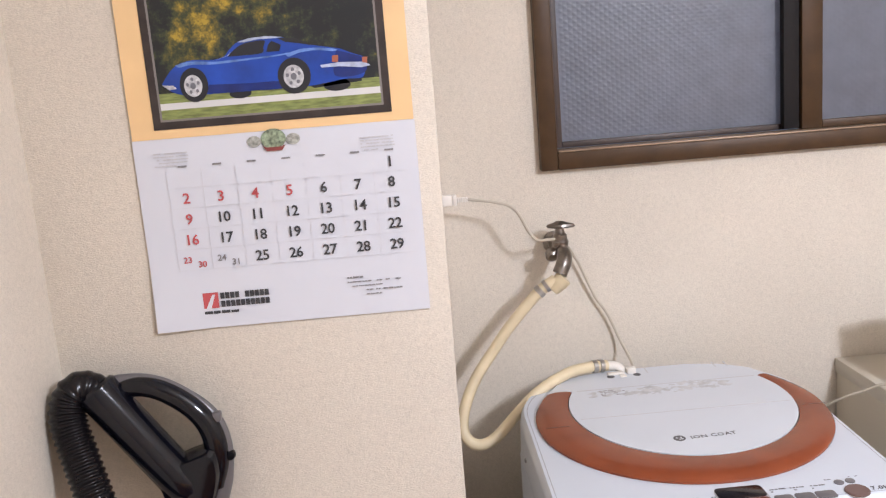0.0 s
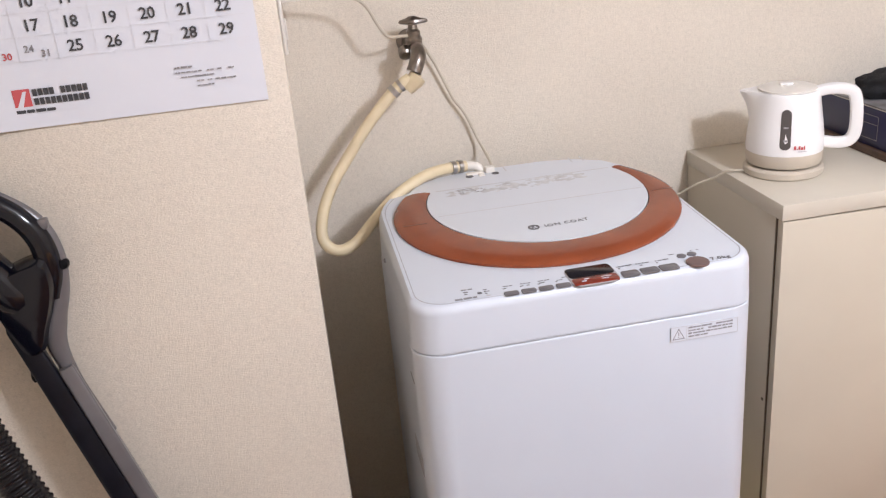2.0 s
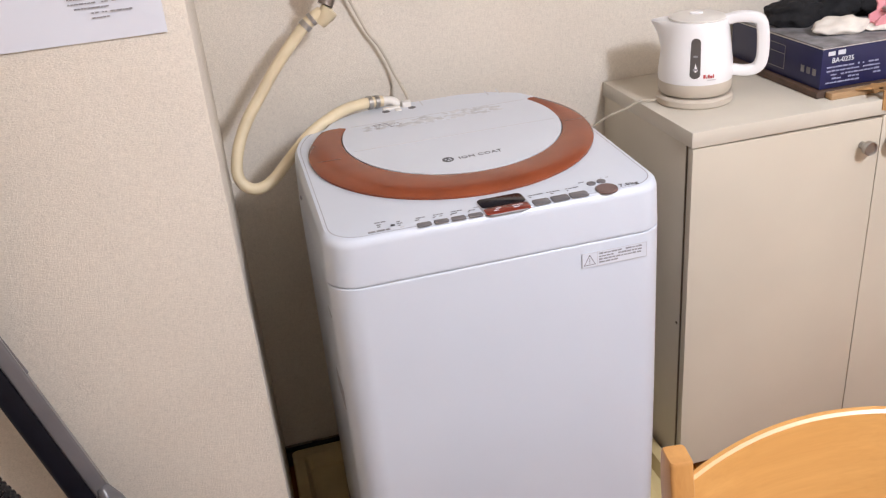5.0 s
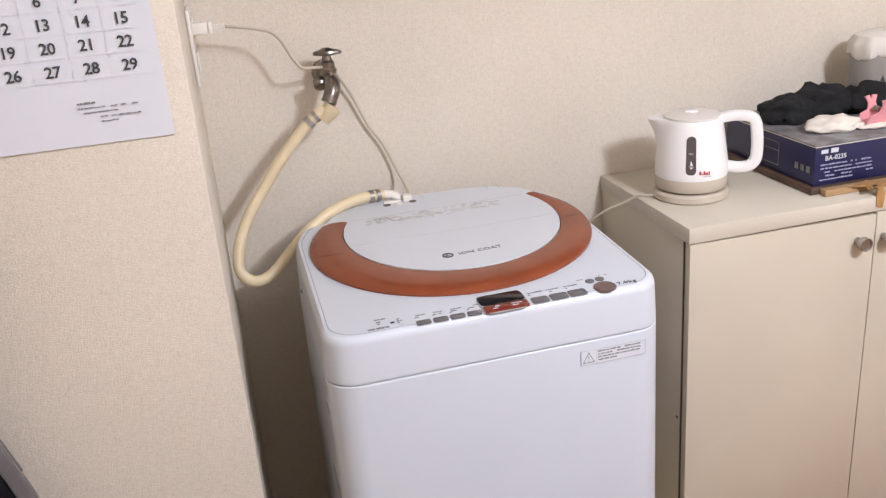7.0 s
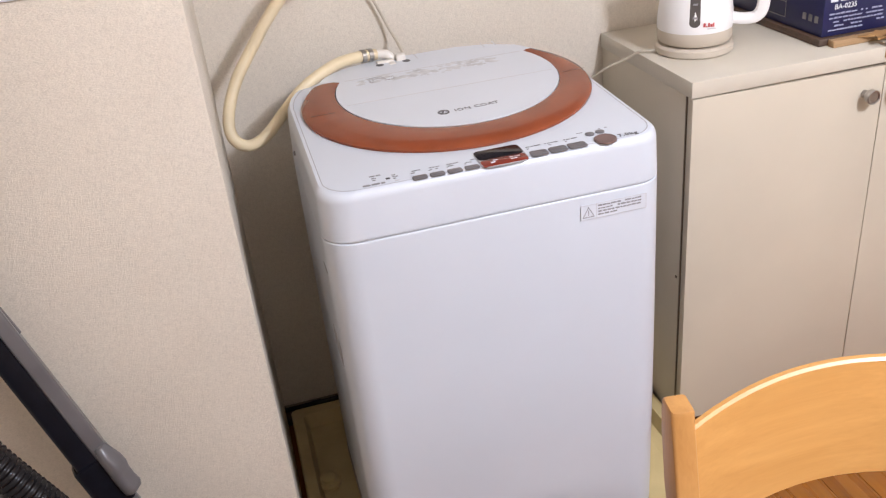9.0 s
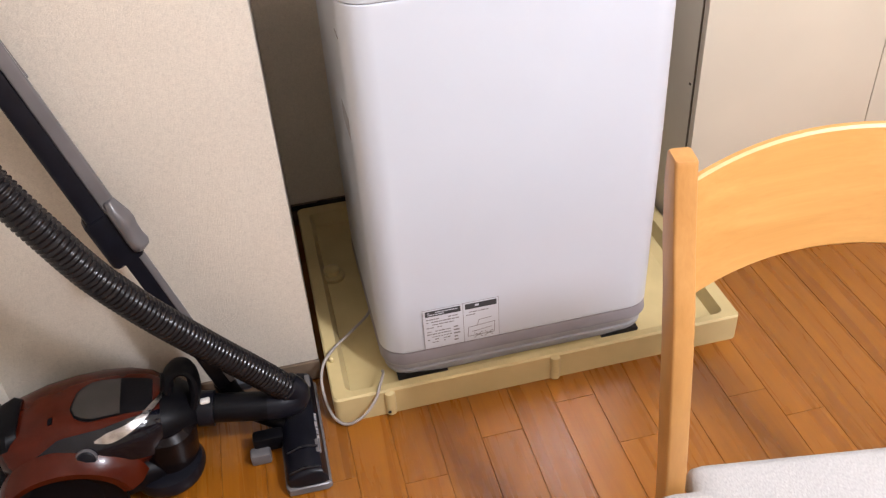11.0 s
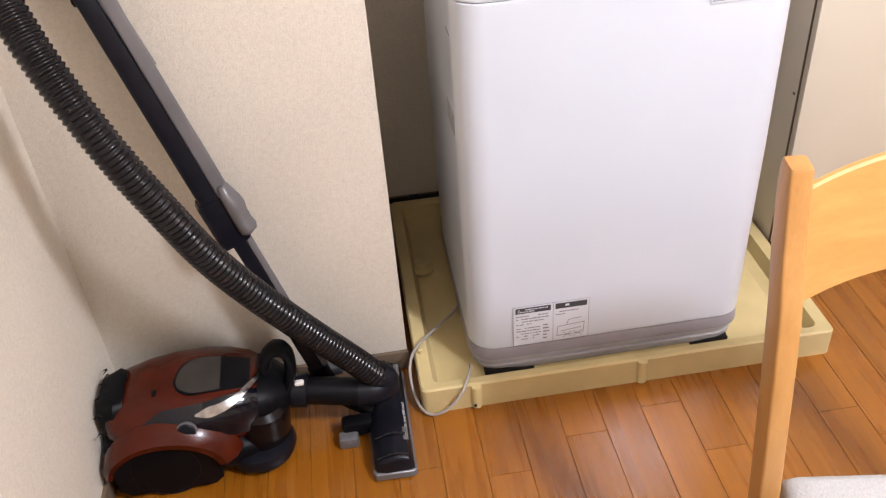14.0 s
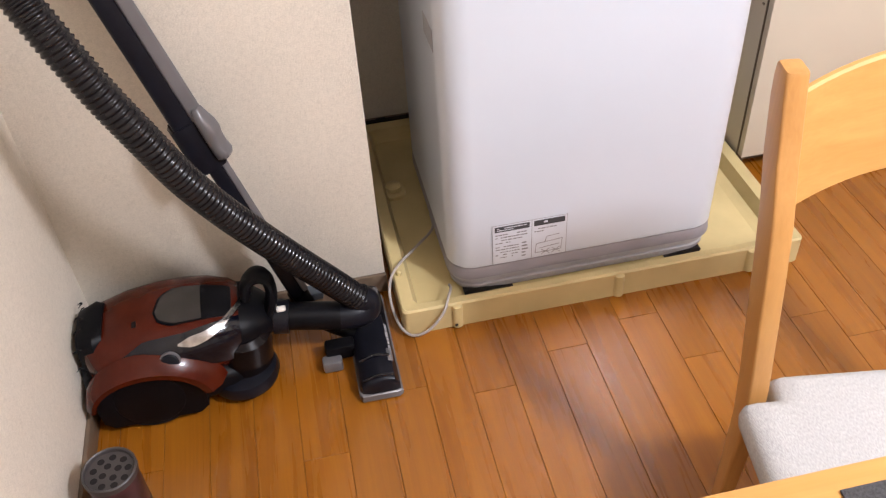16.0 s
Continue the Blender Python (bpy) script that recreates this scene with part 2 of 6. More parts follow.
def lathe(profile, place=(0, 0, 0), turn=None, n=32, bm=None):
    """Turns (radius, height) pairs about z, then sets them at a place with a rotation."""
    rings = []
    t = turn or Matrix.Identity(4)
    for r, z in profile:
        rings.append([Vector(place) + t @ Vector((max(r, 1e-4) * math.cos(2 * math.pi * i / n), max(r, 1e-4) * math.sin(2 * math.pi * i / n), z)) for i in range(n)])
    return loft(rings, True, bm)


def smooth_line(points, steps=8):
    """A Catmull-Rom line through the points."""
    p = [Vector(q) for q in points]
    p = [2 * p[0] - p[1]] + p + [2 * p[-1] - p[-2]]
    out = []
    for i in range(1, len(p) - 2):
        for k in range(steps):
            t = k / steps
            out.append(0.5 * (2 * p[i] + (p[i + 1] - p[i - 1]) * t + (2 * p[i - 1] - 5 * p[i] + 4 * p[i + 1] - p[i + 2]) * t * t
                              + (3 * p[i] - 3 * p[i + 1] + p[i + 2] - p[i - 1]) * t ** 3))
    out.append(p[-2])
    return out


def tube(points, radius, n=12, bm=None, steps=8, ends=True):
    """A tube along a smooth line; radius is a number or a function of the place along it (0..1) and of the length run."""
    line = smooth_line(points, steps) if steps else [Vector(q) for q in points]
    rings, up, run = [], None, 0.0
    for i, q in enumerate(line):
        d = (line[min(i + 1, len(line) - 1)] - line[max(i - 1, 0)]).normalized()
        if up is None:
            up = d.orthogonal().normalized()
        up = (up - d * up.dot(d)).normalized()
        side = d.cross(up)
        if i:
            run += (q - line[i - 1]).length
        r = radius(i / (len(line) - 1), run) if callable(radius) else radius
        rings.append([q + (up * math.cos(2 * math.pi * k / n) + side * math.sin(2 * math.pi * k / n)) * r for k in range(n)])
    return loft(rings, ends, bm)


def prism(outline, lift, m, bm=None):
    """A flat outline (x, y) raised by lift, and set by the matrix m."""
    return loft([[m @ Vector((x, y, 0)) for x, y in outline], [m @ Vector((x, y, lift)) for x, y in outline]], True, bm)


def words(text, size, m, material, parent, name="lettering", bold=0.0, spread=1.0):
    """Raised letters lying in the x-y plane of m, as a mesh."""
    cu = bpy.data.curves.new(name, "FONT")
    cu.body, cu.size, cu.extrude, cu.offset, cu.space_character = text, size, 0.0002, bold, spread
    cu.align_x = "CENTER"
    cu.resolution_u = 2
    tmp = new("tmp", cu)
    me = bpy.data.meshes.new_from_object(tmp.evaluated_get(bpy.context.evaluated_depsgraph_get()))
    bpy.data.objects.remove(tmp)
    bpy.data.curves.remove(cu)
    me.transform(m)
    me.materials.clear()
    me.materials.append(material)
    me.name = name
    ob = new(name, me)
    ob.parent = parent
    ob.matrix_parent_inverse = world_of(parent).inverted()
    return ob


def bars(rows, m, material, parent, name="small_print", lift=0.0003):
    """Print that cannot be read: thin bars, each (x, y, width, height) in the plane of m, joined as one print."""
    bm = bmesh.new()
    for x, y, w, h in rows:
        prism([(x, y), (x + w, y), (x + w, y + h), (x, y + h)], lift, m, bm)
    return tagged(part(name, bm, material, parent), kind="stuff" if len(rows) > 6 else "")


def small_print(x, y, w, rows, pitch, h, seed, fill=0.8):
    """Rows of short dashes that stand for lines of small print."""
    rnd = random.Random(seed)
    out = []
    for r in range(rows):
        cx = x
        stop = x + w * (1 if r < rows - 1 else rnd.uniform(0.4, 0.9))
        while cx < stop - h:
            l = min(rnd.uniform(1.0, 3.6) * h, stop - cx)
            if rnd.random() < fill:
                out.append((cx, y - r * pitch, l, h * rnd.uniform(0.7, 1.0)))
            cx += l + h * rnd.uniform(0.25, 0.6)
    return out


FRONT = Matrix.Rotation(radians(90), 4, "X")   # x stays, y becomes up, and the lift comes towards the room

# ---- the room ----
XL, YC, YB, XC = -0.562, 0.135, 0.665, -0.012   # left wall, calendar wall, back wall of the recess, corner of the recess
XR, YF, ZC = 2.3, -3.4, 2.60                    # right wall, wall behind the camera, ceiling


def structure(name, bm, material, label, category):
    return tagged(part(name, bm, material, None), label, category, kind="structure")


structure("wall_west", box(XL - 0.12, XL, YF - 0.1, 0.78, -0.05, ZC + 0.05), M_WALL, "cream embossed wallpaper on the side wall", "wall")
structure("wall_partition", box(XL - 0.03, XC, YC, 0.78, -0.05, ZC + 0.05, 0.003), M_WALL,
          "cream embossed wallpaper on a projecting wall with a calendar", "wall")
WX0, WX1, WZ0, WZ1 = 0.225, 1.36, 1.278, 1.93   # window opening
bm = bmesh.new()
bx(bm, XC, WX0, YB, 0.78, -0.05, ZC + 0.05)
bx(bm, WX1, XR + 0.1, YB, 0.78, -0.05, ZC + 0.05)
bx(bm, WX0, WX1, YB, 0.78, -0.05, WZ0)
bx(bm, WX0, WX1, YB, 0.78, WZ1, ZC + 0.05)
structure("wall_north", bm, M_WALL, "cream embossed wallpaper behind the washing machine", "wall")
structure("wall_east", box(XR, XR + 0.1, YF - 0.1, 0.78, -0.05, ZC + 0.05), M_WALL, "plain cream papered side wall", "wall")
structure("wall_south", box(XL, XR, YF - 0.1, YF, -0.05, ZC + 0.05), M_WALL, "plain cream papered wall of the room", "wall")
structure("ceiling", box(XL - 0.12, XR + 0.1, YF - 0.1, 0.78, ZC, ZC + 0.05), M_CEIL, "plain white papered ceiling", "ceiling")

structure("baseboard", box(XL, XC + 0.002, YC - 0.008, YC, 0.0, 0.046, 0.002), M_BASE, "narrow dark brown skirting below the calendar", "baseboard")
structure("baseboard_west", box(XL, XL + 0.008, YF, YC - 0.008, 0.0, 0.046, 0.002), M_BASE, "narrow dark brown skirting along the side wall", "baseboard")
structure("baseboard_recess", box(XC, 0.80, YB - 0.008, YB, 0.0, 0.058, 0.002), M_BASE, "narrow dark brown skirting in the recess", "baseboard")


# ---- window ----
def window():
    """Bronze aluminium sliding window with patterned frosted panes."""
    w = thing("window_1", (0.78, YB, 1.258), "bronze aluminium sliding window with frosted wired panes", "window", kind="structure")
    y0, y1 = YB - 0.022, 0.73
    x0, x1, z0, z1 = 0.204, 1.382, 1.258, 1.95
    bm = bmesh.new()
    bx(bm, x0, x0 + 0.034, y0, y1, z0, z1, 0.003)
    bx(bm, x1 - 0.034, x1, y0, y1, z0, z1, 0.003)
    bx(bm, x0 + 0.034, x1 - 0.034, y0, y1, z0, z0 + 0.034, 0.003)
    bx(bm, x0 + 0.034, x1 - 0.034, y0, y1, z1 - 0.034, z1, 0.003)
    part("window_frame", bm, M_WINFRAME, w)
    part("window_sill", box(x0 + 0.036, x1 - 0.036, y0 + 0.004, 0.70, z0 + 0.034, z0 + 0.0375, 0.001), M_TRACK, w, "narrow tan sliding track")
    for sx0, sx1, sy in ((x0 + 0.034, 0.735, 0.700), (0.735, x1 - 0.034, 0.672)):
        bm = bmesh.new()
        s = 0.012 if sy > 0.69 else 0.016
        right = 0.022
        left = 0.020 if sy > 0.69 else 0.042
        bx(bm, sx0, sx0 + left, sy, sy + 0.022, z0 + 0.038, z1 - 0.036, 0.002)
        bx(bm, sx1 - right, sx1, sy, sy + 0.022, z0 + 0.038, z1 - 0.036, 0.002)
        bx(bm, sx0 + left, sx1 - right, sy, sy + 0.022, z0 + 0.038, z0 + 0.038 + s, 0.002)
        bx(bm, sx0 + left, sx1 - right, sy, sy + 0.022, z1 - 0.036 - s, z1 - 0.036, 0.002)
        sash = part("sash", bm, M_SASH if sy > 0.69 else M_WINFRAME, w)
        part("pane", box(sx0 + left, sx1 - right, sy + 0.009, sy + 0.014, z0 + 0.038 + s, z1 - 0.036 - s), M_GLASS, sash, "grey frosted wired pane")
    part("gasket", box(0.702, 0.733, 0.680, 0.699, z0 + 0.04, z1 - 0.04, 0.001), M_WINDARK, w, "black rubber draught seal")
    return w


def glass_mat():
    m = mat("frosted_glass", (0.35, 0.36, 0.42), 0.42, vary=0.10, scale=30, trans=0.75)
    nt = m.node_tree
    b = nt.nodes["Principled BSDF"]
    tc = nt.nodes.new("ShaderNodeTexCoord")
    outs = []
    for turn in (52, -52):
        mp = nt.nodes.new("ShaderNodeMapping")
        mp.inputs["Rotation"].default_value = (0, radians(turn), 0)
        nt.links.new(tc.outputs["Object"], mp.inputs["Vector"])
        wv = nt.nodes.new("ShaderNodeTexWave")
        wv.inputs["Scale"].default_value = 28
        wv.inputs["Distortion"].default_value = 1.2
        wv.inputs["Detail"].default_value = 1
        nt.links.new(mp.outputs["Vector"], wv.inputs["Vector"])
        outs.append(wv)
    mx = nt.nodes.new("ShaderNodeMath")
    mx.operation = "MAXIMUM"
    nt.links.new(outs[0].outputs["Fac"], mx.inputs[0])
    nt.links.new(outs[1].outputs["Fac"], mx.inputs[1])
    bp = nt.nodes.new("ShaderNodeBump")
    bp.inputs["Strength"].default_value = 0.18
    bp.inputs["Distance"].default_value = 0.002
    nt.links.new(mx.outputs[0], bp.inputs["Height"])
    nt.links.new(bp.outputs["Normal"], b.inputs["Normal"])
    return m


M_GLASS = glass_mat()
window()
M_NIGHT = bpy.data.materials.new("evening_outside")
M_NIGHT.use_nodes = True
nb = M_NIGHT.node_tree.nodes["Principled BSDF"]
nb.inputs["Base Color"].default_value = (0.10, 0.11, 0.14, 1)
nb.inputs["Emission Color"].default_value = (0.55, 0.62, 0.80, 1)
nb.inputs["Emission Strength"].default_value = 0.30
structure("backdrop", box(-0.8, 2.6, 1.6, 1.62, 0.3, 3.0), M_NIGHT, "dim evening outside behind the frosted window", "backdrop")


# ---- waterproof pan ----
def washer_pan():
    p = thing("washing_machine_pan", (0.4, 0.32, 0.0), "cream plastic drip pan lying on the wooden floor", "drip pan")
    x0, x1, y0, y1, h = 0.0, 0.798, 0.0, 0.638, 0.060
    out, top, lip = rr(x0, x1, y0, y1, 0.012, 4), rr(x0 + 0.003, x1 - 0.003, y0 + 0.003, y1 - 0.003, 0.012, 4), rr(x0 + 0.026, x1 - 0.026, y0 + 0.020, y1 - 0.026, 0.014, 4)
    flo = rr(x0 + 0.036, x1 - 0.034, y0 + 0.027, y1 - 0.036, 0.012, 4)
    rings = [[(x, y, z) for x, y in o] for o, z in ((out, 0.0), (out, h - 0.004), (top, h), (lip, h - 0.003), (flo, 0.026))]
    part("tray", loft(rings), M_PAN, p)
    bm = bmesh.new()
    bx(bm, 0.13, 0.735, 0.0305, 0.60, 0.0262, 0.0290, 0.001)
    part("raised_foot_rest", bm, M_PAN, p)
    for x in (0.103, 0.42, 0.69):
        part("front_rib", lathe([(0.0105, 0.0), (0.0105, 0.046), (0.0095, 0.050), (0.004, 0.052)], (x, 0.001, 0.004), n=16), M_PAN, p)
    part("plug_hole", lathe([(0.003, 0), (0.003, 0.002)], (0.098, -0.0115, 0.016), Matrix.Rotation(radians(90), 4, "X"), 10), M_WINDARK, p, "small dark hole")
    part("rim_peg", lathe([(0.005, 0.0), (0.005, 0.008), (0.003, 0.010)], (0.012, 0.105, h), n=12), M_PAN, p)
    part("drain", lathe([(0.026, 0), (0.026, 0.008), (0.017, 0.011), (0.017, 0.022), (0.012, 0.025)], (0.050, 0.40, 0.027), n=20), M_PAN, p)
    return p


washer_pan()


# ---- washing machine ----
def washing_machine():
    w = thing("washing_machine", (0.366, 0.32, 0.056), "white top-loading washing machine with a brown-ringed lid", "washing machine")
    x0, x1, y0, y1, r = 0.105, 0.632, 0.046, 0.590, 0.048

    def ring(dx, dy, z, rad=r, tilt=0.0):
        o = []
        back = 0.165 if z > 0.76 else 0.150
        for cx, cy, q, a0 in ((x1 - dx - back, y1 - dx - back, back, 0), (x0 + dx + back, y1 - dx - back, back, 90), (x0 + dx + rad, y0 + dy + rad, rad, 180), (x1 - dx - rad, y0 + dy + rad, rad, 270)):
            o += [(cx + q * math.cos(radians(a0 + 9 * k)), cy + q * math.sin(radians(a0 + 9 * k))) for k in range(11)]
        return [(x, y, z + tilt * (y - y0)) for x, y in o]

    body = loft([ring(0.002, 0.002, 0.094), ring(0, 0, 0.097), ring(0, 0, 0.099), ring(-0.001, -0.001, 0.45), ring(0, 0, 0.758), ring(0, 0, 0.7605), ring(0.001, 0.001, 0.7620)])
    part("body", body, M_WHITE, w)
    part("seam", loft([ring(0.003, 0.003, 0.7615), ring(0.003, 0.003, 0.7645)]), M_SEAM, w, "thin dark joint line")
    t = 0.034
    top = loft([ring(0.001, 0.001, 0.7634), ring(0, 0, 0.7650), ring(0, 0, 0.768), ring(0.0018, 0.0018, 0.824), ring(0.002, 0.002, 0.827), ring(0.004, 0.004, 0.834, r, t * 0.6),
                ring(0.009, 0.009, 0.8380, 0.046, t), ring(0.016, 0.016, 0.8385, 0.042, t)])
    part("top_cover", top, M_WHITE, w)
    skirt = loft([ring(0.004, 0.003, 0.0665), ring(-0.001, -0.001, 0.0685), ring(-0.001, -0.001, 0.0705), ring(0.001, 0.000, 0.0905), ring(0.002, 0.001, 0.0935)])
    part("base_band", skirt, M_SKIRT, w, "lilac-grey plastic band round the base")
    skirt = loft([ring(0.018, 0.012, 0.0302), ring(0.010, 0.006, 0.033), ring(0.006, 0.004, 0.040), ring(0.005, 0.004, 0.0475), ring(0.009, 0.008, 0.0495), ring(0.009, 0.008, 0.0525), ring(0.005, 0.004, 0.0545), ring(0.005, 0.004, 0.067)])
    part("base_skirt", skirt, M_SKIRT2, w, "grey stepped plastic base")
    # solid black pieces stand in for the shade of the toe recesses
    for toe in ([(0.128, 0.0297), (0.224, 0.0297), (0.205, 0.0345), (0.170, 0.0405), (0.138, 0.0415), (0.127, 0.0360)],
                [(0.532, 0.0297), (0.606, 0.0297), (0.608, 0.0355), (0.596, 0.0395), (0.565, 0.0375), (0.542, 0.0335)]):
        part("toe_recess_shade", prism(toe, 0.032, Matrix.Translation((0, y0 + 0.034, 0)) @ FRONT), M_WINDARK, w, "black patch for the shaded recess above a foot")
    for fx in (x0 + 0.07, x1 - 0.07):
        for fy in (y0 + 0.07, y1 - 0.07):
            part("foot", lathe([(0.02, 0), (0.022, 0.004), (0.018, 0.02)], (fx, fy, 0.0292), n=16), M_WINDARK, w, "black rubber foot")
    # side grip and its notch in the left flank
    part("side_grip", box(x0 - 0.0015, x0 + 0.004, 0.09, 0.165, 0.53, 0.568, 0.0012), M_SEAM, w, "recessed carrying grip")
    part("side_slot", box(x0 - 0.001, x0 + 0.003, 0.09, 0.125, 0.700, 0.704, 0.0008), M_SEAM, w)
    part("side_screw", lathe([(0.004, 0), (0.004, 0.002), (0.002, 0.003)], (x0 + 0.0005, 0.36, 0.792), Matrix.Rotation(radians(-90), 4, "Y"), 12), M_SEAM, w)

    # fine groove round the top panel
    bm = bmesh.new()
    rims = [[bm.verts.new(q) for q in ring(e + 0.004, e, 0.8385 + dz, 0.044, t)] for e, dz in ((0.0098, 0.0), (0.0100, 0.0003), (0.0106, 0.0003), (0.0108, 0.0))]
    for a, b in zip(rims, rims[1:]):
        for i in range(len(a)):
            q = (i + 1) % len(a)
            bm.faces.new((a[i], a[q], b[q], b[i]))
    part("panel_groove", bm, M_SEAM, w)

    # top plane: x right, y back, lifted with the slope of the cover
    slope = math.atan(t)
    TOP = Matrix.Translation((0, y0, 0.8385)) @ Matrix.Rotation(slope, 4, "X") @ Matrix.Translation((0, -y0, 0))

    # lid: a low white dome inside a brown ring, cut straight at the back
    cut = 0.484
    def arc(cx, cy, rx, ry, n, yc):
        a = math.asin((yc - cy) / ry)
        return [(cx + rx * math.cos(th), cy + ry * math.sin(th)) for th in [math.pi - a + (math.pi + 2 * a) * i / n for i in range(n + 1)]]
    n = 56
    outer = arc(0.376, 0.358, 0.248, 0.243, n, cut)
    inner = arc(0.388, 0.395, 0.194, 0.203, n, cut)

    def band(a, b, z0, z1, mid):
        """A ring between two arcs with rounded shoulders."""
        bm = bmesh.new()
        cols = []
        for (ax, ay), (bx_, by) in zip(a, b):
            col = []
            for k, (f, z) in enumerate(((0.0, z0), (0.0, z0 + (z1 - z0) * 0.5), (0.06, z1 * 0.95), (0.35, mid), (0.75, mid), (0.97, z1), (1.0, z0))):
                col.append(bm.verts.new(TOP @ Vector((ax + (bx_ - ax) * f, ay + (by - ay) * f, z))))
            cols.append(col)
        for c, d in zip(cols, cols[1:]):
            for k in range(len(c) - 1):
                bm.faces.new((c[k], c[k + 1], d[k + 1], d[k]))
        bm.faces.new(cols[0])
        bm.faces.new(cols[-1])
        return bm
    lid = part("lid", prism(inner, 0.0085, TOP), M_WHITE2, w, "white folding lid panel")
    part("lid_ring", band(outer, inner, 0.0005, 0.008, 0.0105), M_BROWN, w, "glossy translucent brown lid rim")
    # white rear half of the lid, set between the ends of the ring and the back hump
    back = [(0.168, 0.486), (0.588, 0.486), (0.562, 0.530), (0.515, 0.560), (0.455, 0.574), (0.300, 0.574), (0.240, 0.560), (0.195, 0.530)]
    part("lid_rear", prism(back, 0.0075, TOP), M_WHITE2, w, "white rear lid panel with soap residue")
    part("fold_line", prism([(0.205, 0.360), (0.572, 0.360), (0.572, 0.3615), (0.205, 0.3615)], 0.0003, TOP @ Matrix.Translation((0, 0, 0.0085))), M_SEAM_LIGHT, lid)
    part("hinge_line", prism([(0.222, 0.4825), (0.556, 0.4825), (0.556, 0.4845), (0.222, 0.4845)], 0.0003, TOP @ Matrix.Translation((0, 0, 0.0085))), M_SEAM_LIGHT, lid)
    for rx in (0.160, 0.601):
        part("ring_joint", prism([(rx - 0.020, 0.334), (rx + 0.020, 0.334), (rx + 0.020, 0.3352), (rx - 0.020, 0.3352)], 0.0004, TOP @ Matrix.Translation((0, 0, 0.0104))), M_RINGLINE, w)
    for rx in (0.345, 0.372, 0.505, 0.528):
        part("hinge_notch", prism([(rx, 0.545), (rx + 0.002, 0.545), (rx + 0.002, 0.572), (rx, 0.572)], 0.0004, TOP @ Matrix.Translation((0, 0, 0.0075))), M_SEAM_LIGHT, w)
    # residue and worn print along the back of the lid
    rnd = random.Random(4)
    bm = bmesh.new()
    for _ in range(110):
        cx, cy, s = rnd.uniform(0.235, 0.50), rnd.gauss(0.462, 0.010), rnd.uniform(0.002, 0.008)
        o = [(cx + s * rnd.uniform(0.6, 1.8) * math.cos(a), cy + s * rnd.uniform(0.4, 0.9) * math.sin(a)) for a in [2 * math.pi * i / 9 for i in range(9)]]
        prism(o, 0.0002 + rnd.uniform(0, 0.0003), TOP @ Matrix.Translation((0, 0, 0.0085)), bm)
    tagged(part("residue", bm, M_DIRT, w, "greyish powder residue"), kind="stuff")
    bars(small_print(0.262, 0.452, 0.05, 4, -0.007, 0.003, 5), TOP @ Matrix.Translation((0, 0, 0.0087)), M_INKGREY, w, "worn_print")
    words("ION COAT", 0.0146, TOP @ Matrix.Translation((0.400, 0.252, 0.0087)) @ Matrix.Rotation(radians(3), 4, "Z"), M_INKDARK, w, bold=0.0001, spread=1.08)
    bm = bmesh.new()
    c = (0.344, 0.256)
    for r0, r1 in ((0.0075, 0.0098),):
        o = [(c[0] + r1 * math.cos(a), c[1] + r1 * math.sin(a)) for a in [2 * math.pi * i / 24 for i in range(24)]]
        prism(o, 0.0004, TOP @ Matrix.Translation((0, 0, 0.0085)), bm)
    part("round_mark", bm, M_INKDARK, w, "round black printed mark")
    bm = bmesh.new()
    for k, (dx, dy) in enumerate(((-0.004, 0.001), (0.003, 0.002), (0.0, -0.004), (0.004, -0.003))):
        prism([(c[0] + dx + 0.0018 * math.cos(a), c[1] + dy + 0.0018 * math.sin(a)) for a in [2 * math.pi * i / 10 for i in range(10)]], 0.0006, TOP @ Matrix.Translation((0, 0, 0.0085)), bm)
    part("round_mark_spots", bm, M_WHITE2, w)

    # control strip
    P = TOP @ Matrix.Translation((0, -0.027, 0.0))
    def key(cx, cy, wx, wy, name, material, lift=0.0016, label=""):
        o = rr(cx - wx / 2, cx + wx / 2, cy - wy / 2, cy + wy / 2, min(wx, wy) * 0.22, 4)
        i = rr(cx - wx / 2 + 0.001, cx + wx / 2 - 0.001, cy - wy / 2 + 0.001, cy + wy / 2 - 0.001, min(wx, wy) * 0.18, 4)
        return part(name, loft([[P @ Vector((x, y, z)) for x, y in oo] for oo, z in ((o, 0), (o, lift * 0.7), (i, lift))]), material, w, label)
    for i in range(4):
        key(0.2530 + 0.0255 * i, 0.0835 - 0.0002 * i, 0.0210, 0.0130, "key", M_BUTTON)
    for i in range(3):
        key(0.4315 + 0.0298 * i, 0.0860 + 0.0004 * i, 0.026 + 0.001 * i, 0.019, "key", M_BUTTON)
    key(0.378, 0.1000, 0.072, 0.060, "display_frame", M_SEAM, 0.0012, "dark display surround")
    key(0.378, 0.1120, 0.069, 0.033, "display", M_DISPLAY, 0.0020, "black display window")
    key(0.378, 0.0835, 0.068, 0.0225, "display_strip", M_DISPRED, 0.0020, "dark red indicator strip")
    part("dial_button", loft([[P @ Vector((0.536 + rad * math.cos(a), 0.0875 + rad * math.sin(a), z)) for a in [2 * math.pi * i / 28 for i in range(28)]]
                             for rad, z in ((0.0170, 0), (0.0170, 0.002), (0.0155, 0.003), (0.015, 0.0025))]), M_POWER, w, "round grey start button")
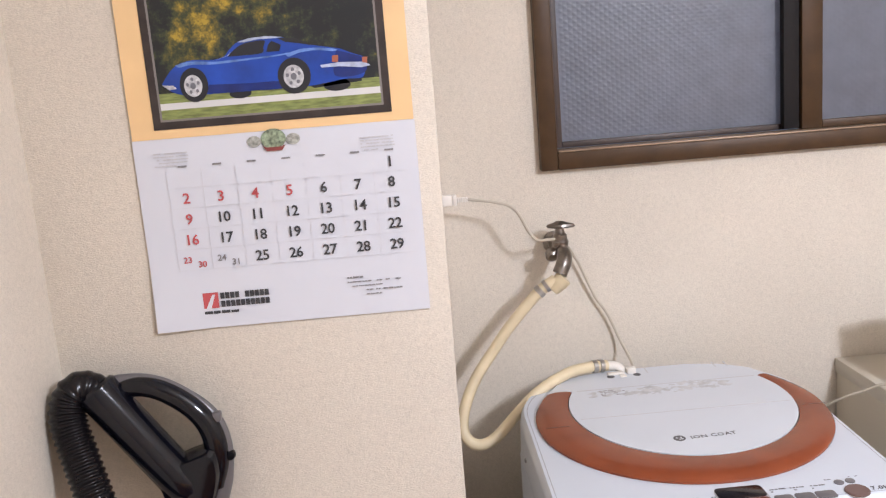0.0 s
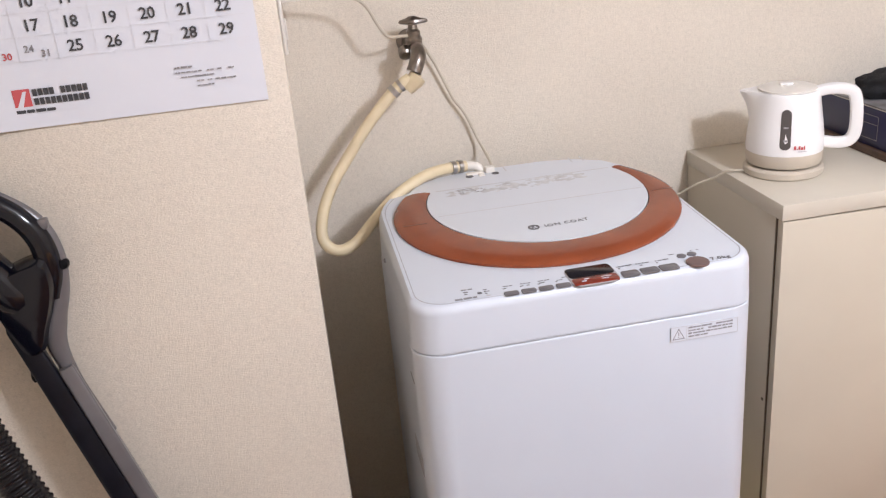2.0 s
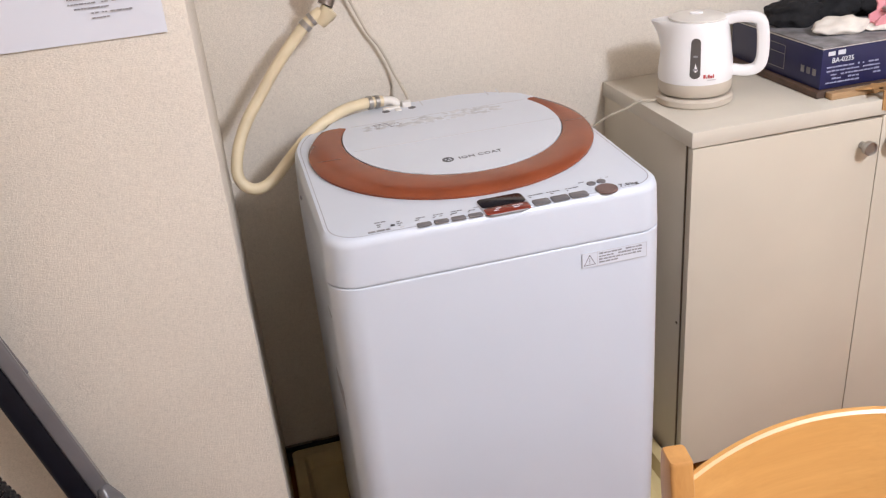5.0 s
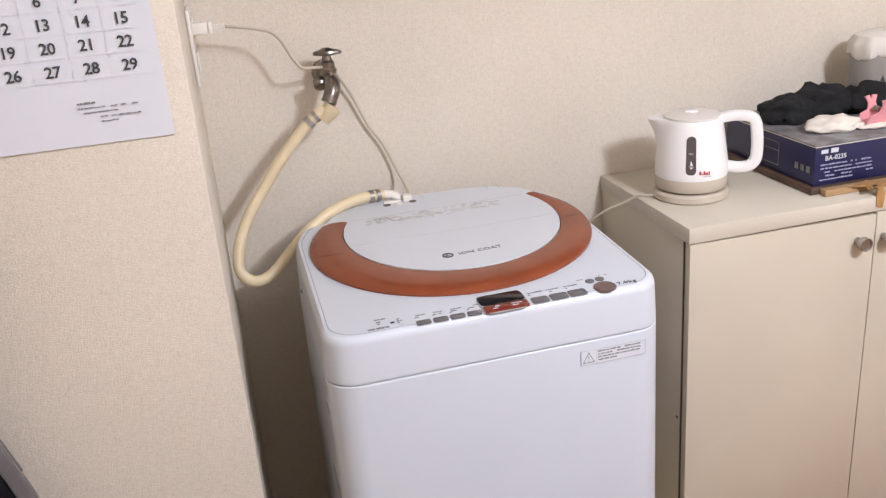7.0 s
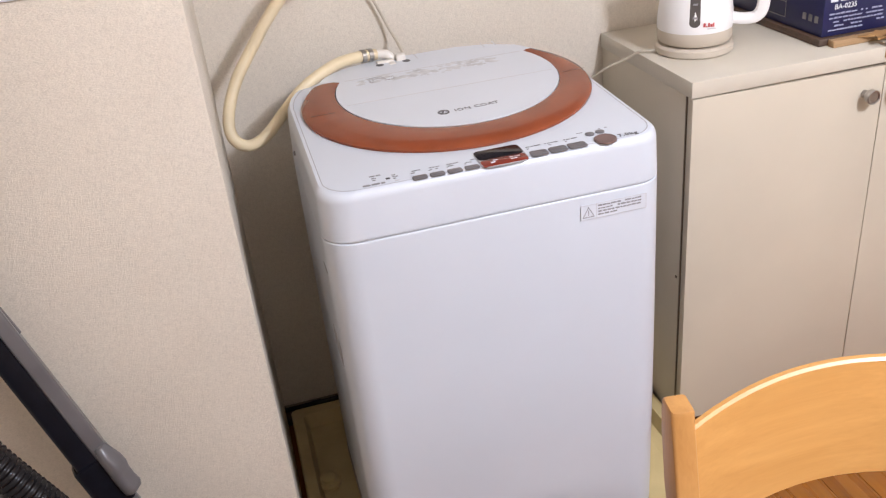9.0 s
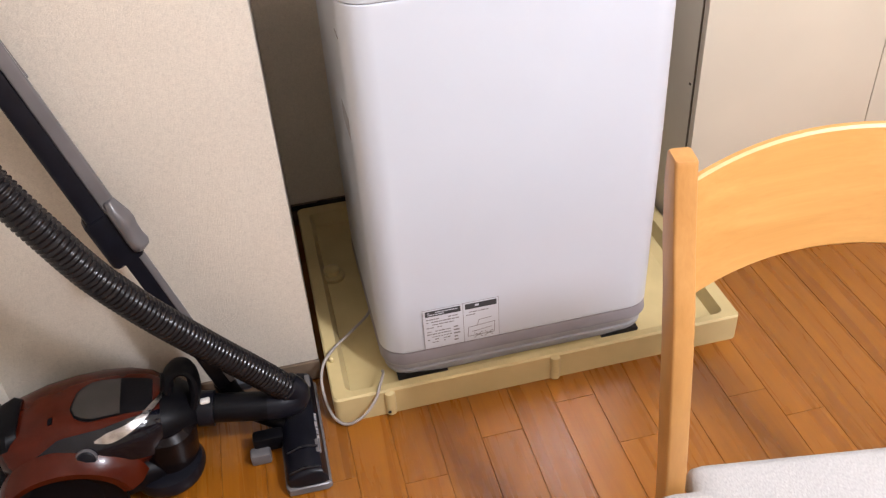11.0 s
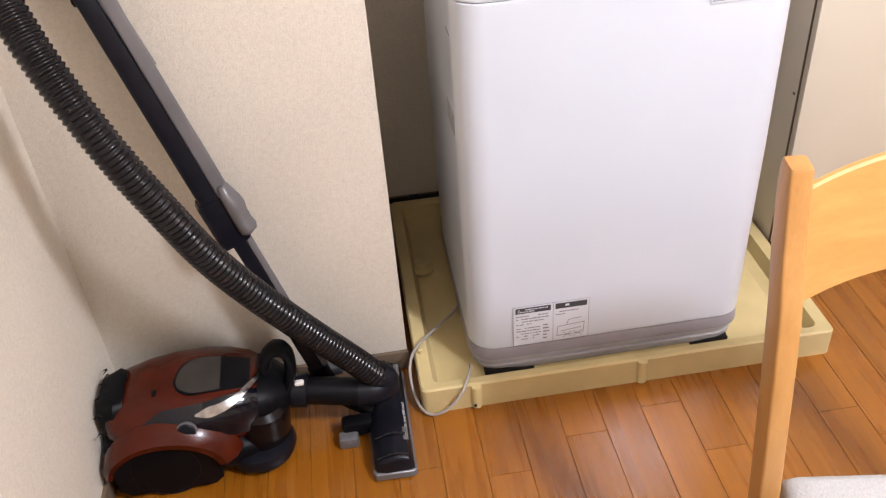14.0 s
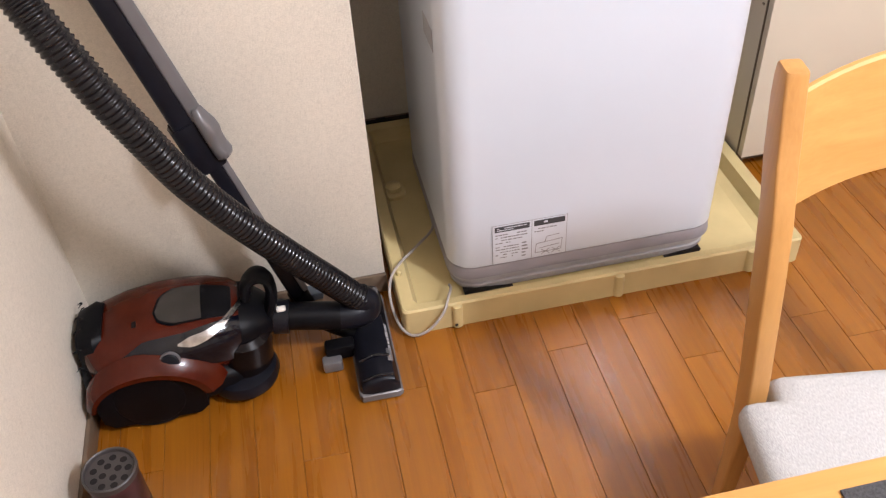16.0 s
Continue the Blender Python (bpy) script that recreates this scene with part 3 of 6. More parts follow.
    for cx, cy, rad in ((0.523, 0.1150, 0.0070), (0.540, 0.1165, 0.0070)):
        part("round_key", loft([[P @ Vector((cx + rr_ * math.cos(a), cy + rr_ * math.sin(a), z)) for a in [2 * math.pi * i / 18 for i in range(18)]]
                               for rr_, z in ((rad, 0), (rad, 0.0014), (rad * 0.8, 0.002))]), M_BUTTON, w)
    Q = P @ Matrix.Translation((0, 0, 0.0003))
    bars(small_print(0.347 + 0.010, 0.0865, 0.014, 2, 0.006, 0.0026, 8) + small_print(0.387, 0.0865, 0.016, 2, 0.006, 0.0026, 9), Q @ Matrix.Translation((0, 0, 0.0020)), M_STICKER, w, "display_print")
    lines = []
    for i in range(4):
        lines += small_print(0.246 + 0.0262 * i, 0.1065, 0.017, 2, 0.0065, 0.0024, 20 + i) + [(0.2435 + 0.0262 * i, 0.100 - 0.0012 * i, 0.0022, 0.0022)]
    for i in range(3):
        lines += small_print(0.420 + 0.0298 * i, 0.1115, 0.024, 2, 0.0065, 0.0028, 30 + i)
    lines += small_print(0.506, 0.1245, 0.018, 1, 0.006, 0.002, 41) + small_print(0.543, 0.1275, 0.02, 1, 0.006, 0.002, 42)
    lines += small_print(0.186, 0.115, 0.040, 1, 0.006, 0.0030, 43) + small_print(0.188, 0.107, 0.008, 3, 0.006, 0.003, 44) + small_print(0.217, 0.107, 0.008, 3, 0.006, 0.003, 45)
    bars(lines, Q, M_INKMID, w, "panel_print")
    bars([(0.207, 0.0975, 0.006, 0.005)], Q, M_INK, w, "panel_mark")
    bars(small_print(0.172, 0.0870, 0.040, 1, 0.006, 0.0052, 46, 1.0), Q, M_INKGREY, w, "maker_mark")
    bars(small_print(0.218, 0.0875, 0.018, 1, 0.006, 0.003, 47, 1.0), Q, M_SEAM_LIGHT, w, "model_mark")
    words("7.0kg", 0.0125, Q @ Matrix.Translation((0.573, 0.0875, 0)), M_INKDARK, w, bold=0.0003, spread=1.15)

    # stickers on the front
    def front(x, z, yy=y0 - 0.0012):
        return Matrix.Translation((x, yy, z)) @ FRONT
    s = part("warning_sticker", prism([(0, 0), (0.107, 0), (0.107, 0.0245), (0, 0.0245)], 0.0003, front(0.488, 0.7225)), M_STICKER, w, "small white caution sticker")
    bars([(0, 0, 0.107, 0.0007), (0, 0.0238, 0.107, 0.0007), (0, 0, 0.0007, 0.0245), (0.1063, 0, 0.0007, 0.0245), (0.025, 0, 0.0007, 0.0245)], front(0.488, 0.7225, y0 - 0.0016), M_SEAM_LIGHT, s, "sticker_border")
    bm = bmesh.new()
    tri = [(0.0035, 0.004), (0.0215, 0.004), (0.0125, 0.0205)]
    for i in range(3):
        a, b = Vector((*tri[i], 0)), Vector((*tri[(i + 1) % 3], 0))
        d = (b - a).normalized() * 0.0006
        nrm = Vector((-d.y, d.x, 0))
        prism([tuple((a - d - nrm)[:2]), tuple((b + d - nrm)[:2]), tuple((b + d + nrm)[:2]), tuple((a - d + nrm)[:2])], 0.0003, front(0.488, 0.7225, y0 - 0.0016), bm)
    bx(bm, 0.500, 0.501, y0 - 0.0019, y0 - 0.0016, 0.7313, 0.7375)
    bx(bm, 0.500, 0.501, y0 - 0.0019, y0 - 0.0016, 0.7286, 0.7298)
    part("warning_triangle", bm, M_INKGREY, s, "printed warning triangle")
    bars(small_print(0.028, 0.019, 0.072, 4, 0.0049, 0.0028, 61, 0.95), front(0.488, 0.7225, y0 - 0.0016), M_INKGREY, s)
    s = part("notice_sticker", prism([(0, 0), (0.142, 0), (0.142, 0.094), (0, 0.094)], 0.0003, front(0.183, 0.097)), M_STICKER, w, "large white notice sticker in two panels")
    F2 = front(0.183, 0.097, y0 - 0.0016)
    bars([(0, 0, 0.142, 0.0007), (0, 0.0933, 0.142, 0.0007), (0, 0, 0.0007, 0.094), (0.1413, 0, 0.0007, 0.094), (0.0745, 0, 0.0009, 0.094)], F2, M_INKGREY, s, "sticker_border")
    bars([(0.005, 0.0775, 0.0655, 0.0125), (0.079, 0.0775, 0.059, 0.0125)], F2, M_INK, s, "black_heading")
    bars(small_print(0.009, 0.0850, 0.056, 2, 0.0045, 0.0024, 71, 0.95) + small_print(0.083, 0.0825, 0.050, 1, 0.005, 0.005, 72, 0.95), front(0.183, 0.097, y0 - 0.0019), M_STICKER, s, "heading_print")
    bars(small_print(0.006, 0.069, 0.062, 4, 0.0065, 0.0028, 73, 0.85) + small_print(0.006, 0.040, 0.046, 5, 0.0065, 0.0026, 74, 0.8) + small_print(0.056, 0.042, 0.012, 5, 0.008, 0.004, 75)
         + small_print(0.080, 0.069, 0.046, 2, 0.0065, 0.0028, 76, 0.85), F2, M_INKGREY, s)
    bm = bmesh.new()
    for a, b in (((0.082, 0.012), (0.132, 0.012)), ((0.084, 0.034), (0.134, 0.038)), ((0.082, 0.012), (0.084, 0.034)), ((0.132, 0.012), (0.134, 0.038)), ((0.09, 0.022), (0.128, 0.026)),
                 ((0.094, 0.018), (0.110, 0.006)), ((0.110, 0.018), (0.094, 0.006)), ((0.114, 0.018), (0.130, 0.006)), ((0.130, 0.018), (0.114, 0.006)), ((0.1, 0.034), (0.104, 0.048)), ((0.104, 0.048), (0.128, 0.050))):
        a, b = Vector((*a, 0)), Vector((*b, 0))
        d = (b - a).normalized() * 0.0006
        q = Vector((-d.y, d.x, 0))
        prism([tuple((a - q)[:2]), tuple((b - q)[:2]), tuple((b + q)[:2]), tuple((a + q)[:2])], 0.0003, F2, bm)
    part("notice_drawing", bm, M_INKGREY, s, "line drawing of feet on the pan")
    # inlet fitting at the back of the top
    part("inlet_recess", lathe([(0.030, 0), (0.030, 0.003), (0.024, 0.004)], TOP @ Vector((0.320, 0.555, 0.0)), n=20), M_SEAM, w, "round grey recess of the water inlet")
    part("inlet_elbow", tube([(0.330, 0.566, 0.852), (0.328, 0.567, 0.864), (0.318, 0.571, 0.873), (0.300, 0.575, 0.875)], 0.0088, 14), M_PLASTW, w, "white plastic water inlet")
    bm = bmesh.new()
    bx(bm, 0.296, 0.330, 0.548, 0.560, 0.859, 0.867, 0.002)
    bx(bm, 0.318, 0.330, 0.534, 0.566, 0.857, 0.865, 0.002)
    bx(bm, 0.334, 0.352, 0.548, 0.564, 0.857, 0.874, 0.003)
    bx(bm, 0.326, 0.360, 0.553, 0.559, 0.857, 0.863, 0.002)
    part("inlet_bracket", bm, M_PLASTW, w, "white plastic clip beside the water inlet")
    for gx in (0.300, 0.351):
        part("inlet_boss", lathe([(0.010, 0), (0.010, 0.006), (0.007, 0.008)], TOP @ Vector((gx, 0.543, 0.0)), n=16), M_INKDARK, w, "dark round boss")
    part("cord_grommet", lathe([(0.013, 0), (0.013, 0.006), (0.008, 0.008)], (0.345, 0.566, 0.855), n=16), M_SEAM, w, "dark cord grommet")
    return w


M_SEAM_LIGHT = mat("joint_light_grey", (0.52, 0.51, 0.52), 0.6)
washing_machine()


# ---- cabinet ----
def cabinet():
    c = thing("low_cabinet", (1.35, 0.47, 0.0), "cream melamine cupboard with round steel knobs", "cabinet")
    x0, x1, y0, y1, zt = 0.803, 1.90, 0.300, 0.660, 0.815
    part("side_panel", box(x0, x0 + 0.018, y0 + 0.002, y1, 0.0, zt - 0.0305, 0.0008), M_CAB, c)
    part("side_panel", box(x1 - 0.018, x1, y0 + 0.002, y1, 0.0, zt - 0.0305, 0.0008), M_CAB, c)
    part("back_panel", box(x0 + 0.018, x1 - 0.018, y1 - 0.006, y1, 0.05, zt - 0.0305), M_CAB, c)
    part("bottom_panel", box(x0 + 0.018, x1 - 0.018, y0 + 0.002, y1 - 0.006, 0.05, 0.068), M_CAB, c)
    part("plinth", box(x0 + 0.018, x1 - 0.018, y0 + 0.04, y0 + 0.055, 0.0, 0.05), M_CABDARK, c)
    part("worktop", box(x0 - 0.002, x1 + 0.002, y0 - 0.021, y1 + 0.003, zt - 0.030, zt, 0.0012), M_CABTOP, c, "cream melamine top with square edge")
    part("edge_strip", box(x0 - 0.001, x0 + 0.0172, y0 - 0.0015, y0 + 0.0015, 0.004, zt - 0.031), M_CABDARK, c, "dark brown gap strip behind the door")
    mid = (x0 + 0.398, x0 + 0.796)
    for a, b, kx in ((x0 + 0.001, mid[0] - 0.001, mid[0] - 0.040), (mid[0] + 0.001, mid[1] - 0.001, mid[0] + 0.018), (mid[1] + 0.001, x1 - 0.001, x1 - 0.03)):
        leaf = box(a, b, y0 - 0.020, y0 - 0.002, 0.055, zt - 0.0325, 0.001)
        for v in leaf.verts:
            if v.co.z > 0.5 and v.co.x > (a + b) / 2:
                v.co.z -= 0.004          # the doors have sagged and leave a dark gap under the top
        d = part("door", leaf, M_CAB, c)
        kz = 0.731
        part("knob", lathe([(0.0075, 0), (0.0065, 0.008), (0.0085, 0.010), (0.0135, 0.017), (0.014, 0.026), (0.0125, 0.028), (0.010, 0.0275), (0.0095, 0.026)],
                           (kx, y0 - 0.0205, kz), Matrix.Rotation(radians(90), 4, "X"), 24), M_METAL, d, "round brushed steel knob")
    part("hinge_plate", box(x0 - 0.0018, x0 + 0.002, y0 + 0.010, y0 + 0.016, 0.40, 0.404), M_CABDARK, c)
    return c


cabinet()

# ---- calendar ----
M_ORANGE = mat("calendar_backing", (0.78, 0.53, 0.27), 0.5, vary=0.05)
M_PFRAME = mat("printed_frame", (0.038, 0.026, 0.023), 0.45, vary=0.3, scale=40)
M_PFRAME2 = mat("printed_frame_inner", (0.20, 0.18, 0.17), 0.45)
M_GRASS = mat("printed_grass", (0.24, 0.28, 0.085), 0.5, vary=0.3, scale=60, stretch=(1, 1, 6))
M_ROADP = mat("printed_road", (0.62, 0.61, 0.60), 0.5, vary=0.05)
M_CARDK = mat("printed_dark_blue", (0.006, 0.022, 0.16), 0.4, vary=0.2, scale=40)
M_CARB = mat("printed_blue", (0.010, 0.060, 0.37), 0.4, vary=0.25, scale=25)
M_CARB2 = mat("printed_light_blue", (0.14, 0.26, 0.60), 0.4, vary=0.35, scale=60)
M_CARK = mat("printed_dark", (0.015, 0.016, 0.022), 0.4)
M_CARW = mat("printed_silver", (0.55, 0.55, 0.57), 0.4, vary=0.25, scale=200)
M_CARB3 = mat("printed_pale_blue", (0.46, 0.52, 0.68), 0.4, vary=0.2, scale=120)
M_CARRIM = mat("printed_rim_grey", (0.16, 0.16, 0.18), 0.4)
M_LAMP = mat("printed_orange", (0.36, 0.11, 0.06), 0.4)
M_CREST = mat("printed_green", (0.32, 0.39, 0.26), 0.5, vary=0.5, scale=180)
M_CREST2 = mat("printed_crest_grey", (0.42, 0.42, 0.37), 0.5, vary=0.4, scale=200)
M_CRESTR = mat("printed_crest_red", (0.22, 0.05, 0.045), 0.5)


def foliage_print():
    """A printed photograph of an autumn wood: dark green, ochre and yellow patches."""
    m = mat("printed_foliage", (0.2, 0.2, 0.05), 0.5)
    nt = m.node_tree
    ramp = [n for n in nt.nodes if n.type == "VALTORGB"][0].color_ramp
    noise_node = [n for n in nt.nodes if n.type == "TEX_NOISE"][0]
    noise_node.inputs["Scale"].default_value = 48
    noise_node.inputs["Detail"].default_value = 9
    noise_node.inputs["Roughness"].default_value = 0.7
    ramp.elements[0].position, ramp.elements[0].color = 0.46, (0.008, 0.010, 0.012, 1)
    ramp.elements[1].position, ramp.elements[1].color = 0.76, (0.40, 0.27, 0.03, 1)
    for p, c in ((0.53, (0.018, 0.022, 0.016, 1)), (0.60, (0.050, 0.055, 0.020, 1)), (0.68, (0.16, 0.12, 0.020, 1))):
        e = ramp.elements.new(p)
        e.color = c
    # clumps of lighter leaves: soft round patches broken up by the noise
    tc = nt.nodes.new("ShaderNodeTexCoord")
    total = noise_node.outputs["Fac"]
    for x, z, r, gain in ((-0.325, 1.535, 0.065, 0.13), (-0.300, 1.580, 0.055, 0.10), (-0.236, 1.572, 0.050, 0.16), (-0.200, 1.610, 0.050, 0.12), (-0.120, 1.560, 0.070, -0.09)):
        d = nt.nodes.new("ShaderNodeVectorMath")
        d.operation = "DISTANCE"
        d.inputs[1].default_value = (x, YC - 0.005, z)
        nt.links.new(tc.outputs["Object"], d.inputs[0])
        mr = nt.nodes.new("ShaderNodeMapRange")
        mr.interpolation_type = "SMOOTHSTEP"
        mr.inputs["From Min"].default_value, mr.inputs["From Max"].default_value = r, r * 0.25
        mr.inputs["To Min"].default_value, mr.inputs["To Max"].default_value = 0.0, gain
        nt.links.new(d.outputs["Value"], mr.inputs["Value"])
        ad = nt.nodes.new("ShaderNodeMath")
        nt.links.new(total, ad.inputs[0])
        nt.links.new(mr.outputs["Result"], ad.inputs[1])
        total = ad.outputs[0]
    nt.links.new(total, [n for n in nt.nodes if n.type == "VALTORGB"][0].inputs["Fac"])
    return m


M_FOLIAGE = foliage_print()


def calendar():
    c = thing("wall_calendar", (-0.23, 0.13, 1.14), "white monthly wall calendar with a blue sports car picture", "calendar")
    x0, x1, zb, zm, zt = -0.418, -0.041, 1.140, 1.404, 1.675
    yw = YC - 0.0005
    # the sheet hangs with a slight wave and a lifted lower corner
    bm = bmesh.new()
    n, k = 24, 18
    grid = []
    for j in range(k + 1):
        row = []
        z = zb + (zm - zb) * j / k
        for i in range(n + 1):
            u = i / n
            lift = 0.0033 + 0.0005 * math.sin(u * 5.0 + 0.6) * (1 - j / k) + 0.010 * max(0, 0.22 - u) * max(0, 0.35 - j / k) * 9
            row.append(bm.verts.new((x0 + (x1 - x0) * u, yw - lift, z)))
        grid.append(row)
    for j in range(k):
        for i in range(n):
            bm.faces.new((grid[j][i], grid[j][i + 1], grid[j + 1][i + 1], grid[j + 1][i]))
    rim = grid[0] + [r[-1] for r in grid[1:]] + grid[-1][-2::-1] + [r[0] for r in grid[-2:0:-1]]
    low = [bm.verts.new((q.co.x, yw - 0.0012, q.co.z)) for q in rim]
    for i in range(len(rim)):
        r = (i + 1) % len(rim)
        bm.faces.new((rim[i], low[i], low[r], rim[r]))
    bm.faces.new(low)
    part("month_sheet", bm, M_PAPER, c, smooth=20)
    part("picture_sheet", box(x0 + 0.001, x1 - 0.001, yw - 0.0040, yw - 0.0010, zm, zt), M_ORANGE, c, "orange backing sheet of the picture")
    part("top_bar", box(x0 - 0.002, x1 + 0.002, yw - 0.008, yw, zt, zt + 0.014, 0.003), M_METAL, c, "thin metal hanging bar")

    def at(x, z, lift):
        return Matrix.Translation((x, yw - 0.0046 - lift, z)) @ FRONT
    flat = at(0, 0, 0)

    def sheet(points, material, name, lift, label=""):
        return part(name, prism(points, 0.00025, at(0, 0, lift)), material, c, label)
    fx0, fx1, fz0, fz1 = -0.386, -0.070, 1.416, 1.655
    b1, b2 = 0.0100, 0.0128
    for a, b, m, nm in ((0.0, b1, M_PFRAME, "printed_frame"), (b1, b2, M_PFRAME2, "printed_frame_edge")):
        bm = bmesh.new()
        o = [(fx0 + a, fz0 + a), (fx1 - a, fz0 + a), (fx1 - a, fz1 - a), (fx0 + a, fz1 - a)]
        i_ = [(fx0 + b, fz0 + b), (fx1 - b, fz0 + b), (fx1 - b, fz1 - b), (fx0 + b, fz1 - b)]
        for q in range(4):
            r = (q + 1) % 4
            prism([o[q], o[r], i_[r], i_[q]], 0.0004, flat, bm)
        part(nm, bm, m, c)
    px0, px1, pz0, pz1 = fx0 + b2, fx1 - b2, fz0 + b2, fz1 - b2
    sheet([(px0, pz0 + 0.034), (px1, pz0 + 0.034), (px1, pz1), (px0, pz1)], M_FOLIAGE, "printed_wood", 0.0, "printed autumn trees")
    sheet([(px0, pz0), (px1, pz0), (px1, pz0 + 0.034), (px0, pz0 + 0.034)], M_GRASS, "printed_verge", 0.0)
    sheet([(px0, pz0 + 0.0125), (px1, pz0 + 0.013), (px1, pz0 + 0.0215), (px0, pz0 + 0.021)], M_ROADP, "printed_road", 0.0003)
    # the car, drawn in parts of the picture's width from its lower left corner
    s = px1 - px0

    def car(points, material, name, lift):
        sheet([(px0 + s * x, pz0 + s * z) for x, z in points], material, name, lift)

    def disc(cx, cz, rx, rz, material, name, lift, n_=22):
        car([(cx + rx * math.cos(2 * math.pi * i / n_), cz + rz * math.sin(2 * math.pi * i / n_)) for i in range(n_)], material, name, lift)
    disc(0.366, 0.094, 0.050, 0.024, M_CARK, "printed_tyre", 0.0005)
    disc(0.806, 0.097, 0.062, 0.028, M_CARK, "printed_tyre", 0.0005)
    car([(0.68, 0.107), (0.92, 0.125), (0.92, 0.105), (0.70, 0.09)], M_CARK, "printed_under_shade", 0.0005)

    def curvy(points):
        """A closed outline rounded off through its corners."""
        q = smooth_line([(x, z, 0) for x, z in points + points[:1]], 4)[:-1]
        return [(p.x, p.y) for p in q]
    car(curvy([(0.02, 0.16), (0.06, 0.21), (0.10, 0.24), (0.16, 0.255), (0.21, 0.253), (0.26, 0.25), (0.31, 0.26), (0.34, 0.29), (0.38, 0.32), (0.43, 0.33), (0.51, 0.333), (0.58, 0.325), (0.63, 0.31), (0.68, 0.29), (0.75, 0.273), (0.83, 0.257),
               (0.88, 0.235), (0.94, 0.21), (0.95, 0.18), (0.94, 0.15), (0.92, 0.12), (0.84, 0.12), (0.77, 0.11), (0.67, 0.10), (0.56, 0.10), (0.40, 0.10), (0.22, 0.10), (0.15, 0.10), (0.09, 0.11), (0.05, 0.13)]), M_CARB, "printed_car_body", 0.0008)
    car(curvy([(0.23, 0.142), (0.40, 0.135), (0.55, 0.132), (0.56, 0.10), (0.40, 0.101), (0.225, 0.104)]), M_CARDK, "printed_sill_shade", 0.0010)
    car(curvy([(0.817, 0.25), (0.88, 0.23), (0.94, 0.205), (0.944, 0.15), (0.88, 0.13), (0.80, 0.14), (0.806, 0.21)]), M_CARDK, "printed_tail_shade", 0.0010)
    car(curvy([(0.09, 0.238), (0.156, 0.25), (0.262, 0.242), (0.317, 0.242), (0.524, 0.249), (0.60, 0.256), (0.572, 0.246), (0.42, 0.237), (0.266, 0.23), (0.166, 0.236), (0.107, 0.228)]), M_CARB2, "printed_highlight", 0.0011)
    car(curvy([(0.586, 0.25), (0.655, 0.267), (0.731, 0.268), (0.817, 0.255), (0.803, 0.247), (0.727, 0.257), (0.652, 0.252), (0.603, 0.238)]), M_CARB2, "printed_highlight", 0.0011)
    car(curvy([(0.328, 0.259), (0.355, 0.283), (0.39, 0.305), (0.441, 0.316), (0.50, 0.317), (0.493, 0.29), (0.483, 0.263), (0.40, 0.259)]), M_CARK, "printed_side_window", 0.0012)
    car([(0.503, 0.266), (0.514, 0.297), (0.531, 0.314), (0.572, 0.293), (0.562, 0.266)], M_CARK, "printed_quarter_window", 0.0012)
    car([(0.559, 0.323), (0.634, 0.320), (0.683, 0.297), (0.71, 0.28), (0.669, 0.29), (0.593, 0.304)], M_CARK, "printed_rear_window", 0.0012)
    car([(0.379, 0.319), (0.431, 0.332), (0.507, 0.336), (0.583, 0.327), (0.552, 0.324), (0.469, 0.325), (0.404, 0.316)], M_CARB3, "printed_roof_gleam", 0.0013)
    car([(0.262, 0.245), (0.33, 0.262), (0.345, 0.28), (0.325, 0.262)], M_CARB3, "printed_pillar_gleam", 0.0013)
    disc(0.163, 0.146, 0.064, 0.077, M_CARK, "printed_tyre", 0.0013)
    disc(0.617, 0.152, 0.075, 0.081, M_CARK, "printed_tyre", 0.0013)
    for wx, wz, ra, rb in ((0.159, 0.142, 0.041, 0.049), (0.614, 0.149, 0.046, 0.052)):
        disc(wx, wz, ra, rb, M_CARW, "printed_wheel", 0.0016)
        disc(wx, wz, ra * 0.30, rb * 0.30, M_CARRIM, "printed_hub", 0.0022)
        for k in range(5):
            a = 2 * math.pi * k / 5 + 0.4
            disc(wx + ra * 0.62 * math.cos(a), wz + rb * 0.62 * math.sin(a), ra * 0.17, rb * 0.17, M_CARRIM, "printed_spoke_gap", 0.0019, 10)
    car([(0.738, 0.190), (0.824, 0.196), (0.941, 0.190), (0.965, 0.172), (0.924, 0.166), (0.824, 0.178), (0.744, 0.178)], M_CARB3, "printed_bumper", 0.0013)
    car([(0.02, 0.155), (0.07, 0.15), (0.085, 0.135), (0.05, 0.132)], M_CARW, "printed_bumper", 0.0013)
    car([(0.796, 0.228), (0.824, 0.228), (0.82, 0.197), (0.793, 0.20)], M_LAMP, "printed_lamp", 0.0014)
    car([(0.93, 0.211), (0.955, 0.211), (0.951, 0.183), (0.93, 0.187)], M_LAMP, "printed_lamp", 0.0014)
    # crest between picture and month
    cx, cz = -0.231, 1.391
    for dx, r, m, nm, dz in ((-0.026, 0.0075, M_CREST2, "crest_wing", 0.0), (0.026, 0.0075, M_CREST2, "crest_wing", 0.0), (0.0, 0.0135, M_CREST, "crest_shield", 0.002)):
        sheet([(cx + dx + r * 1.25 * math.cos(2 * math.pi * i / 18), cz + dz + r * math.sin(2 * math.pi * i / 18)) for i in range(18)], m, nm, 0.0004 if dx else 0.0009)
    sheet([(cx - 0.016, cz - 0.006), (cx - 0.010, cz - 0.014), (cx + 0.010, cz - 0.014), (cx + 0.016, cz - 0.006), (cx + 0.010, cz - 0.009), (cx - 0.010, cz - 0.009)], M_CRESTR, "crest_scroll", 0.0013)
